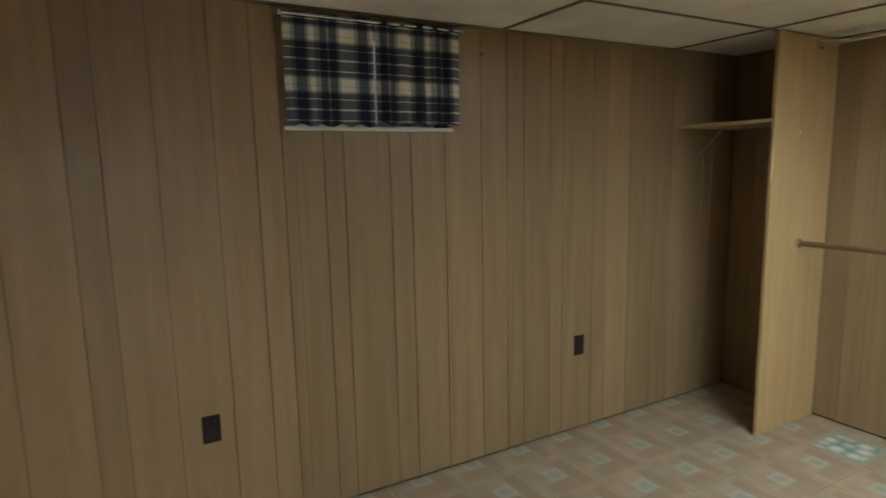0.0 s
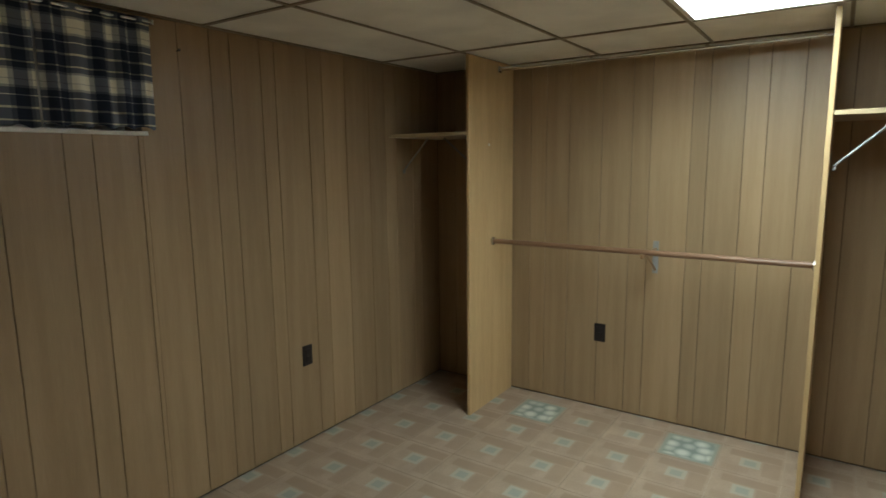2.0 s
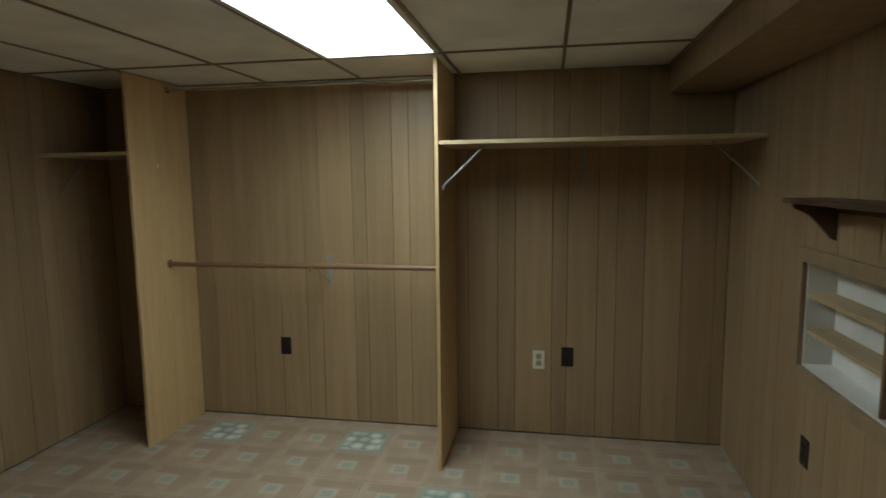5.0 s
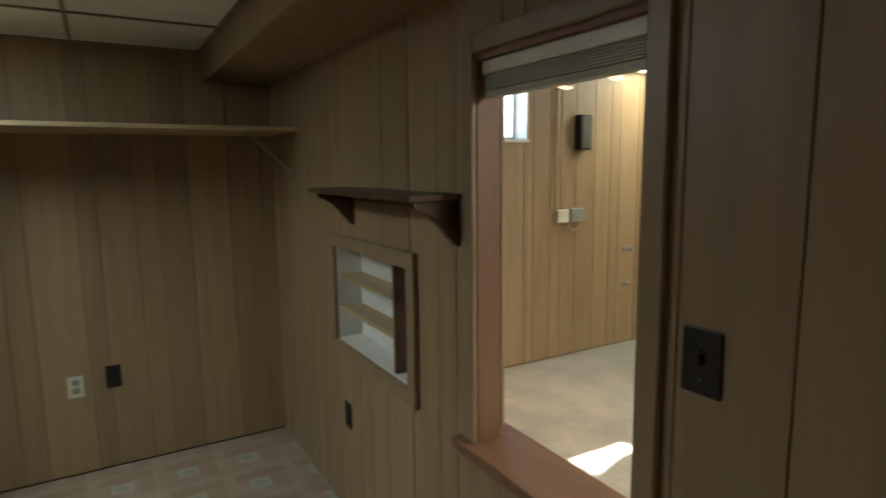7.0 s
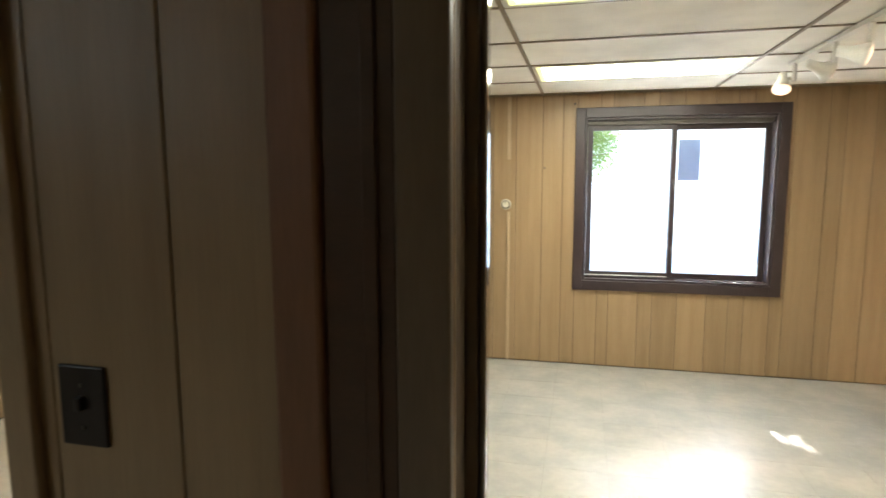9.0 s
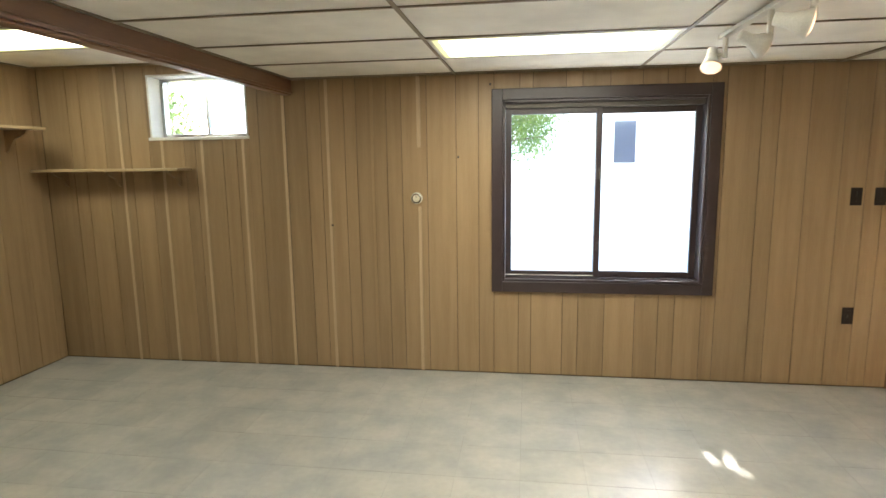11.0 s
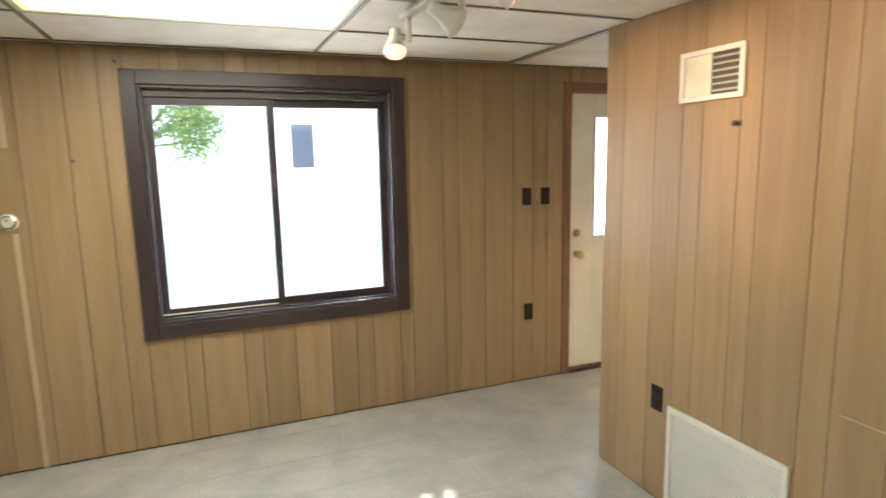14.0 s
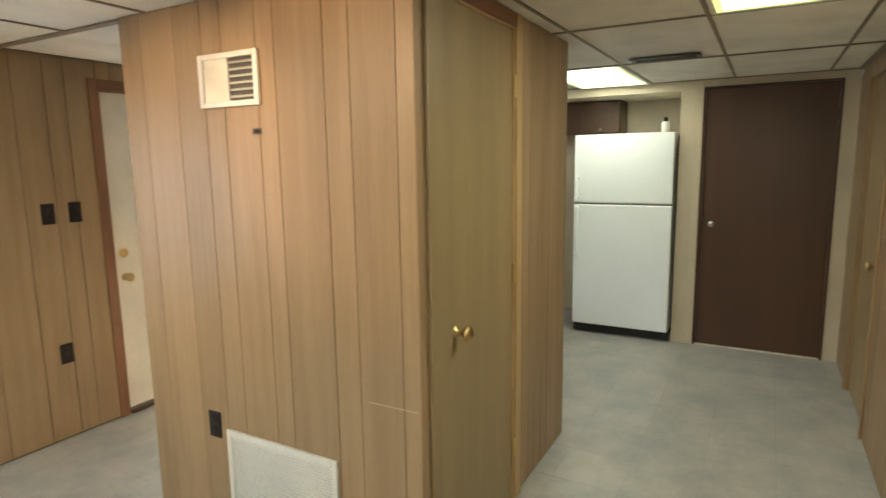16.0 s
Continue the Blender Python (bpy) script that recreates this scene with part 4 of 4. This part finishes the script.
# white entrance door
sd = thing("door_3", "closed white entrance door with a narrow glazed light", "door", (SD[2], YS, 0), kind="structure")
w = SD[2] - SD[0]
for x0, x1 in ((-w + 0.012, -w + 0.205), (-0.215, -0.012)):
    part("door_leaf", boxes((x0, -0.06, 0.03, x1, -0.02, SD[3] - 0.012), bevel=0.002), DOORWHITE, sd)
part("door_leaf", boxes((-w + 0.2055, -0.06, 0.03, -0.2155, -0.02, 0.995), bevel=0.002), DOORWHITE, sd)
part("door_leaf", boxes((-w + 0.2055, -0.06, 1.83, -0.2155, -0.02, SD[3] - 0.012), bevel=0.002), DOORWHITE, sd)
p = part("pane", boxes((-w + 0.2055, -0.042, 0.9955, -0.2155, -0.038, 1.8295)), PANE, sd)
p.visible_shadow = False
part("bead", boxes((-0.225, -0.0195, 0.98, -0.205, -0.010, 1.845), (-w + 0.195, -0.0195, 0.98, -w + 0.215, -0.010, 1.845), (-w + 0.215, -0.0195, 0.98, -0.225, -0.010, 1.0), (-w + 0.215, -0.0195, 1.825, -0.225, -0.010, 1.845), bevel=0.002), WHITE, sd)
part("casing", boxes((0.001, 0.0008, 0, 0.058, 0.015, SD[3] + 0.058), bevel=0.004), CASING, sd)
part("casing", boxes((-w - 0.058, 0.0008, 0, -w - 0.001, 0.015, SD[3] + 0.058), bevel=0.004), CASING, sd)
part("casing", boxes((-w - 0.001, 0.0008, SD[3], 0.001, 0.0145, SD[3] + 0.058), bevel=0.004), CASING_X, sd)
part("jamb", boxes((-0.011, -0.2, 0, 0, 0.0, SD[3]), (-w, -0.2, 0, -w + 0.011, 0.0, SD[3]), (-w + 0.011, -0.2, SD[3] - 0.011, -0.011, 0.0, SD[3])), CASING, sd)
part("threshold", boxes((-w + 0.012, -0.2, -0.008, -0.012, 0.02, 0.027), bevel=0.004), STAIN, sd, "dark wooden threshold")
knob(sd, pose(-0.075, -0.02, 0.872, -90, 0, 0), BRASS, "brass knob")
part("deadbolt", lathe([(0.028, 0.0), (0.028, 0.008), (0.018, 0.014), (0.018, 0.020)], 20), BRASS, sd, "brass deadbolt").matrix_local = pose(-0.075, -0.02, 1.022, -90, 0, 0)

# ---- hall and kitchen end ----
bd = thing("door_4", "closed dark brown flush door with a steel knob", "door", (XK, BD[0], 0), kind="structure")
w = BD[2] - BD[0]
part("door_leaf", boxes((-0.05, 0.022, 0.012, -0.012, w - 0.022, 2.085), bevel=0.002), DOORBROWN, bd)
part("jamb", boxes((-0.1, 0.0, 0, 0.006, 0.02, BD[3]), (-0.1, w - 0.02, 0, 0.006, w, BD[3]), (-0.1, 0.02, 2.088, 0.006, w - 0.02, BD[3]), bevel=0.002), DOORBROWN, bd)
part("threshold", boxes((-0.09, 0.021, 0.0, 0.0, w - 0.021, 0.010)), IVORY, bd)
knob(bd, pose(-0.012, 0.10, 1.02, 0, 90, 0), STEEL, "steel knob")
for z in (0.3, 1.85):
    part("hinge", boxes((-0.012, w - 0.034, z - 0.045, -0.004, w - 0.020, z + 0.045)), DARKSTEEL, bd)
part("casing", boxes((0.0008, -0.065, 0, 0.012, -0.001, H - 0.006), bevel=0.003), CREAM, bd)
hd = thing("door_5", "closed wood-toned hall door in a matching casing", "door", (HALLDOOR[0], YD2, 0), kind="structure")
w = HALLDOOR[2] - HALLDOOR[0]
part("door_leaf", boxes((0.012, 0.02, 0.01, w - 0.012, 0.06, HALLDOOR[3] - 0.012), bevel=0.002), DOORTAN, hd)
part("casing", boxes((-0.055, -0.014, 0, 0.0, -0.0008, HALLDOOR[3] + 0.055), (w, -0.014, 0, w + 0.055, -0.0008, HALLDOOR[3] + 0.055), (0.0, -0.0135, HALLDOOR[3], w, -0.0008, HALLDOOR[3] + 0.055), bevel=0.003), PANEL, hd)
part("jamb", boxes((0, 0, 0, 0.011, 0.11, HALLDOOR[3]), (w - 0.011, 0, 0, w, 0.11, HALLDOOR[3])), PANEL, hd)
knob(hd, pose(w - 0.07, 0.02, 0.95, 90, 0, 0), BRASS, "brass knob")
al = thing("door_chime", "cream oval door chime high on the hall wall", "door chime", (-3.39, YD2, 2.03))
part("cover", boxes((-0.055, -0.045, -0.10, 0.055, -0.0008, 0.085), bevel=0.02), IVORY, al, smooth=True)
fr = thing("refrigerator", "white two-door top-freezer refrigerator in an alcove", "refrigerator", (-5.075, -2.868, 0))
part("body", boxes((-0.70, -0.41, 0.07, -0.062, 0.41, 1.757), bevel=0.008), FRIDGE, fr)
part("freezer_door", boxes((-0.060, -0.41, 1.172, 0.0, 0.41, 1.757), bevel=0.010), FRIDGE, fr)
part("fridge_door", boxes((-0.060, -0.41, 0.085, 0.0, 0.41, 1.159), bevel=0.010), FRIDGE, fr)
part("gasket", boxes((-0.061, -0.41, 1.157, -0.015, 0.41, 1.174)), DARKSTEEL, fr)
part("toe_grille", boxes((-0.10, -0.40, 0.012, -0.03, 0.40, 0.082), bevel=0.003), SLOT, fr, "black toe grille")
for z0, z1 in ((1.195, 1.40), (0.70, 1.14)):
    part("handle", boxes((0.0, -0.395, z0, 0.045, -0.360, z0 + 0.03), (0.0, -0.395, z1 - 0.03, 0.045, -0.360, z1), (0.028, -0.395, z0 + 0.0305, 0.045, -0.360, z1 - 0.0305), bevel=0.004), FRIDGE, fr)
for y in (-0.36, 0.36):
    part("foot", boxes((-0.66, y - 0.03, 0.0, -0.10, y + 0.03, 0.07)), SLOT, fr)
bt = thing("bottle", "small white bottle with a black cap on the refrigerator", "bottle", (-5.25, -2.56, 1.757))
part("body", lathe([(0.030, 0.0), (0.032, 0.004), (0.032, 0.075), (0.026, 0.088), (0.016, 0.095)], 24), WHITE, bt, smooth=True)
part("cap", lathe([(0.019, 0.094), (0.019, 0.128), (0.016, 0.131)], 20), BLACK, bt, "black cap")
cb = thing("wall_cabinet", "dark brown wooden wall cabinet above the refrigerator", "cabinet", (XK2, -3.35, 1.78))
part("body", boxes((0.001, -0.35, 0.0, 0.31, 0.35, 0.30), bevel=0.003), STAIN, cb)
for y in (-0.348, 0.004):
    dr = part("door", boxes((0.3115, y, 0.006, 0.33, y + 0.344, 0.294), bevel=0.004), STAIN, cb)
    part("handle", boxes((0.331, y + 0.16, 0.03, 0.345, y + 0.19, 0.05), bevel=0.003), STEEL, dr)
solid("kitchen_soffit", boxes((XK2, YS, 2.085, XK - 0.05, -2.436, H - 0.001), bevel=0.003), CREAM, "cream boxed soffit above the refrigerator", "soffit", "structure")
cv = thing("ceiling_vent", "dark slotted air vent in the drop ceiling", "vent", (-3.85, -2.37, H))
part("frame", boxes((-0.085, -0.20, -0.012, -0.060, 0.20, -0.0045), (0.060, -0.20, -0.012, 0.085, 0.20, -0.0045), (-0.06, -0.20, -0.012, 0.06, -0.175, -0.0045), (-0.06, 0.175, -0.012, 0.06, 0.20, -0.0045), bevel=0.001), DARKSTEEL, cv)
part("backing", boxes((-0.06, -0.175, -0.006, 0.06, 0.175, -0.0045)), SLOT, cv)
for i in range(5):
    part("slat", boxes((-0.052 + i * 0.024, -0.174, -0.011, -0.046 + i * 0.024, 0.174, -0.0062)), DARKSTEEL, cv)

# ---- small fixings ----
cap = thing("screw_cap", "small pale screw cap on the plywood partition", "screw cap", (3.680, 2.135, 1.650))
part("cap", lathe([(0.009, 0.0005), (0.009, 0.003), (0.005, 0.005)], 16), IVORY, cap).matrix_local = pose(0, 0, 0, 90, 0, 0)
for x, z in ((0.86, 1.585), (0.635, 2.075), (1.80, 1.10)):
    nail = thing("nail", "small dark nail stuck in the wood panelling", "nail", (x, YS, z), "nails in the panelling")
    bm = bmesh.new()
    tube(bm, (0, 0.0005, 0), (0, 0.022, 0.004), 0.003, n=8)
    part("shank", bm, DARKSTEEL, nail)
    part("head", boxes((-0.007, 0.022, -0.003, 0.007, 0.026, 0.011), bevel=0.002), DARKSTEEL, nail)
for x, z in ((2.05, 2.03),):
    nail = thing("nail", "small dark nail stuck in the wood panelling", "nail", (x, YN, z), "nails in the panelling")
    bm = bmesh.new()
    tube(bm, (0, -0.0005, 0), (0, -0.018, 0.003), 0.003, n=8)
    part("shank", bm, DARKSTEEL, nail)
    part("head", boxes((-0.006, -0.022, -0.003, 0.006, -0.018, 0.009), bevel=0.002), DARKSTEEL, nail)
# ---- outside ----
# Unseen wall added outside the den window to cut its daylight.
solid("wall_window_well", boxes((0.75, YN + 0.75, -0.21, 2.25, YN + 0.85, 2.75), (0.65, YN + 0.262, -0.21, 0.75, YN + 0.85, 2.75), (2.25, YN + 0.262, -0.21, 2.35, YN + 0.85, 2.75)), GROUND, "plain wall added unseen to block daylight at the den window", "wall", "structure")
solid("ground", boxes((-300, -400, -0.4, 300, 400, -0.21)), GROUND, "sunlit pale concrete and dry ground outside", "ground", "structure")
ho = thing("house", "white sided neighbouring house with dark windows", "house", (0, -14.0, -0.21))
part("wall", boxes((-9, -6, 0, 7, 0, 3.5)), SIDING, ho)
for i in range(17):
    part("clapboard", boxes((-9, 0.0, 0.2 + i * 0.19, 7, 0.02, 0.385 + i * 0.19), bevel=0.0), SIDING, ho)
part("roof", extrude([(-6.5, 3.5), (0.5, 3.5), (-3, 4.9)], 17, "x", -9.5), ROOF, ho)
for x0, x1, z0, z1 in ((-1.86, -1.42, 1.63, 2.50), (-5.2, -4.4, 1.5, 2.6), (3.0, 3.9, 1.5, 2.6)):
    wi = part("window", boxes((x0 - 0.06, 0.021, z0 - 0.06, x1 + 0.06, 0.05, z1 + 0.06)), WHITE, ho)
    part("pane", boxes((x0, 0.051, z0, x1, 0.056, z1)), DARKPANE, wi)


def leaves(n, centre, size, seed, leaf=0.07, keep=None):
    """A crown of many small leaves in uneven clumps."""
    rnd = random.Random(seed)
    bm = bmesh.new()
    clumps = []
    while len(clumps) < 140:
        c = Vector((rnd.uniform(-1, 1), rnd.uniform(-1, 1), rnd.uniform(-1, 1)))
        if c.length < 1:
            clumps.append(Vector((c.x * size[0], c.y * size[1], c.z * size[2])))
    for _ in range(n):
        c = clumps[rnd.randrange(140)]
        p = Vector(centre) + c + Vector((rnd.gauss(0, 0.16), rnd.gauss(0, 0.16), rnd.gauss(0, 0.16)))
        if keep and not keep(p):
            continue
        q = Euler((rnd.uniform(0, 6.3), rnd.uniform(0, 6.3), rnd.uniform(0, 6.3))).to_matrix()
        s = leaf * rnd.uniform(0.6, 1.3)
        vs = [bm.verts.new(p + q @ Vector(v)) for v in ((-s, 0, 0), (0, -s * 0.45, 0.1 * s), (s, 0, 0), (0, s * 0.45, 0.1 * s))]
        bm.faces.new(vs)
    return bm


def tree(name, label, at, centre, size, n, seed, leaf=0.07, keep=None):
    t = thing(name, label, "tree" if name == "tree" else "shrub", at)
    bm = bmesh.new()
    c = Vector(centre)
    tube(bm, (0, 0, 0), (0.05, 0, c.z - size[2] * 0.6), 0.12 if name == "tree" else 0.04, 0.07 if name == "tree" else 0.025, n=12)
    rnd = random.Random(seed)
    for _ in range(9):
        tip = c + Vector((rnd.uniform(-0.7, 0.7) * size[0], rnd.uniform(-0.6, 0.6) * size[1], rnd.uniform(-0.5, 0.8) * size[2]))
        tube(bm, (0.05, 0, c.z - size[2] * 0.7), tip, 0.05 if name == "tree" else 0.018, 0.01, n=8)
    part("trunk", bm, BARK, t)
    part("crown", leaves(n, centre, size, seed, leaf, keep), LEAF, t, "dense green leaves")
    return t


def gap(p):
    """A gap cut in the added crown to shape the low sun's floor patches."""
    return abs(p.x - 1.255) > 0.05 and not (abs(p.x + 2.16) < 0.16 and abs(p.z - 3.84 + 0.7 * p.y) < 0.15 and math.sin(91 * p.x + 57 * p.z + 43 * p.y) > -0.85)


def slit(p):
    """A narrow gap cut between the added crowns so a streak of sun reaches the small window."""
    return abs(p.x + 0.945) > 0.05


# Three trees added out of view to block the sun and shape its patches.
tree("tree", "broad leafy tree added to block sun at the south windows", (1.5, -9.3, -0.21), (-1.1, 0, 4.5), (2.15, 0.55, 1.35), 16000, 5, 0.12, gap)
tree("tree", "leafy tree added unseen to block sun at the kitchen window", (-3.9, -9.2, -0.21), (0, 0, 4.6), (1.3, 0.55, 1.3), 9000, 21, 0.12)
tree("tree", "narrow leafy tree added to block sun at the small window", (3.70, -8.6, -0.21), (0, 0, 4.4), (0.95, 0.5, 1.3), 6500, 9, 0.10, slit)
tree("shrub", "bright yellow-green shrub outside the small window", (4.9, -7.6, -0.21), (0, 0, 2.1), (0.5, 0.35, 0.9), 6500, 12, 0.032)
tree("shrub", "green shrub by the neighbouring house", (1.25, -12.4, -0.21), (-0.90, 0, 2.45), (0.50, 0.35, 0.62), 5200, 15, 0.032)
tree("shrub", "bright yellow-green shrub outside the small window", (6.2, -8.4, -0.21), (0, 0, 2.4), (0.5, 0.35, 0.9), 5500, 17, 0.032)

# ---- floor coverings, piece by piece ----
floor_den = solid("floor_den", boxes((XW, YD, -0.012, XE, YN, -0.003)), GROUT, "pale joints under patterned vinyl tiles", "floor", "structure")
P = 0.297
CACHE = {}
def lay(parent, u0, u1, v0, v1, pitch, au, av, material, special=None):
    i0, i1 = math.floor((u0 - au) / pitch) - 1, math.ceil((u1 - au) / pitch) + 1
    j0, j1 = math.floor((v0 - av) / pitch) - 1, math.ceil((v1 - av) / pitch) + 1
    for i in range(i0, i1):
        for j in range(j0, j1):
            x, y = au + i * pitch, av + j * pitch
            a, b, c, d = max(x - pitch / 2, u0), min(x + pitch / 2, u1), max(y - pitch / 2, v0), min(y + pitch / 2, v1)
            if b - a < 0.02 or d - c < 0.02:
                continue
            m = special(i, j) if special else material
            w, h = round(b - a - 0.002, 4), round(d - c - 0.002, 4)
            key = (m.name, w, h, round(x - (a + b) / 2, 4), round(y - (c + d) / 2, 4))
            if key not in CACHE:
                bm = bmesh.new()
                box(bm, a - x + 0.001, c - y + 0.001, -0.003, b - x - 0.001, d - y - 0.001, 0.0)
                CACHE[key] = mesh_of(bm, "tile", m)
            ob = new("tile", CACHE[key])
            ob.location = (x, y, 0)
            ob.parent = parent


FLORAL = {(1, 1), (1, -2), (-1, -4), (-1, -7), (-4, 1), (-4, -2), (-7, -4), (-7, -7)}
lay(floor_den, XW, XE, YD, YN, P, 3.440, 1.514, VINYL, lambda i, j: FLOWER if (i, j) in FLORAL else VINYL)
floor_south = solid("floor_south", boxes((XB, YS, -0.012, XE2, YD, -0.001)), JOINT, "fine joints between grey stone-look tiles", "floor", "structure")
lay(floor_south, XB, XE2, YS, YD, 0.325, 0.238, -4.93, STONE)
hall = solid("floor_hall", boxes((XK2, YS, -0.012, XB, YD, -0.001)), JOINT, "fine joints between grey stone-look tiles", "floor", "structure")
lay(hall, XK2, XB, YS, YD, 0.325, XK2 + 0.1625, YS + 0.1625, STONE)
solid("floor_next", boxes((XK2 - 0.1, YD, -0.012, XW - 0.11, 0.5, 0.0)), JOINT, "grey floor of the next room", "floor", "structure")

# ---- planks of the panelled walls ----
panelling(wall_north, "y", YN + 0.006, -1, XW, XE, H, [NW], 1.092, 2)
panelling(wall_east, "x", XE + 0.006, -1, YD, YN, H, [], 0.68, 1)
panelling(wall_west, "x", XW - 0.006, 1, YD, YN, H, [], 0.3, 1)
panelling(wall_divider, "y", YD - 0.006, 1, XW, XE, H, [PASS, NICHE, DOORWAY], 1.075, 7)
panelling(wall_divider, "y", YD2 + 0.006, -1, XK, XE2, H, [PASS, DOORWAY, HALLDOOR], 1.1, 4)
panelling(wall_south, "y", YS - 0.006, 1, XK2, XE2, H2, [SW, BW, SD, KW], 0.877, 0, -1, stretch=1.03, gap=0.0019)
panelling(wall_south_east, "x", XE2 + 0.006, -1, YS, YD2, H2, [EW], -3.3, 2)
panelling(wall_closet_east, "x", XB - 0.006, 1, YB0, YB1, H, [], -3.388, 3, gap=0.0008)
panelling(wall_closet_north, "y", YB1 - 0.006, 1, XB2, XB, H, [CD], -2.7, 2)
panelling(wall_closet_south, "y", YB0 + 0.006, -1, XB2, XB, H, [], -2.7, 2)
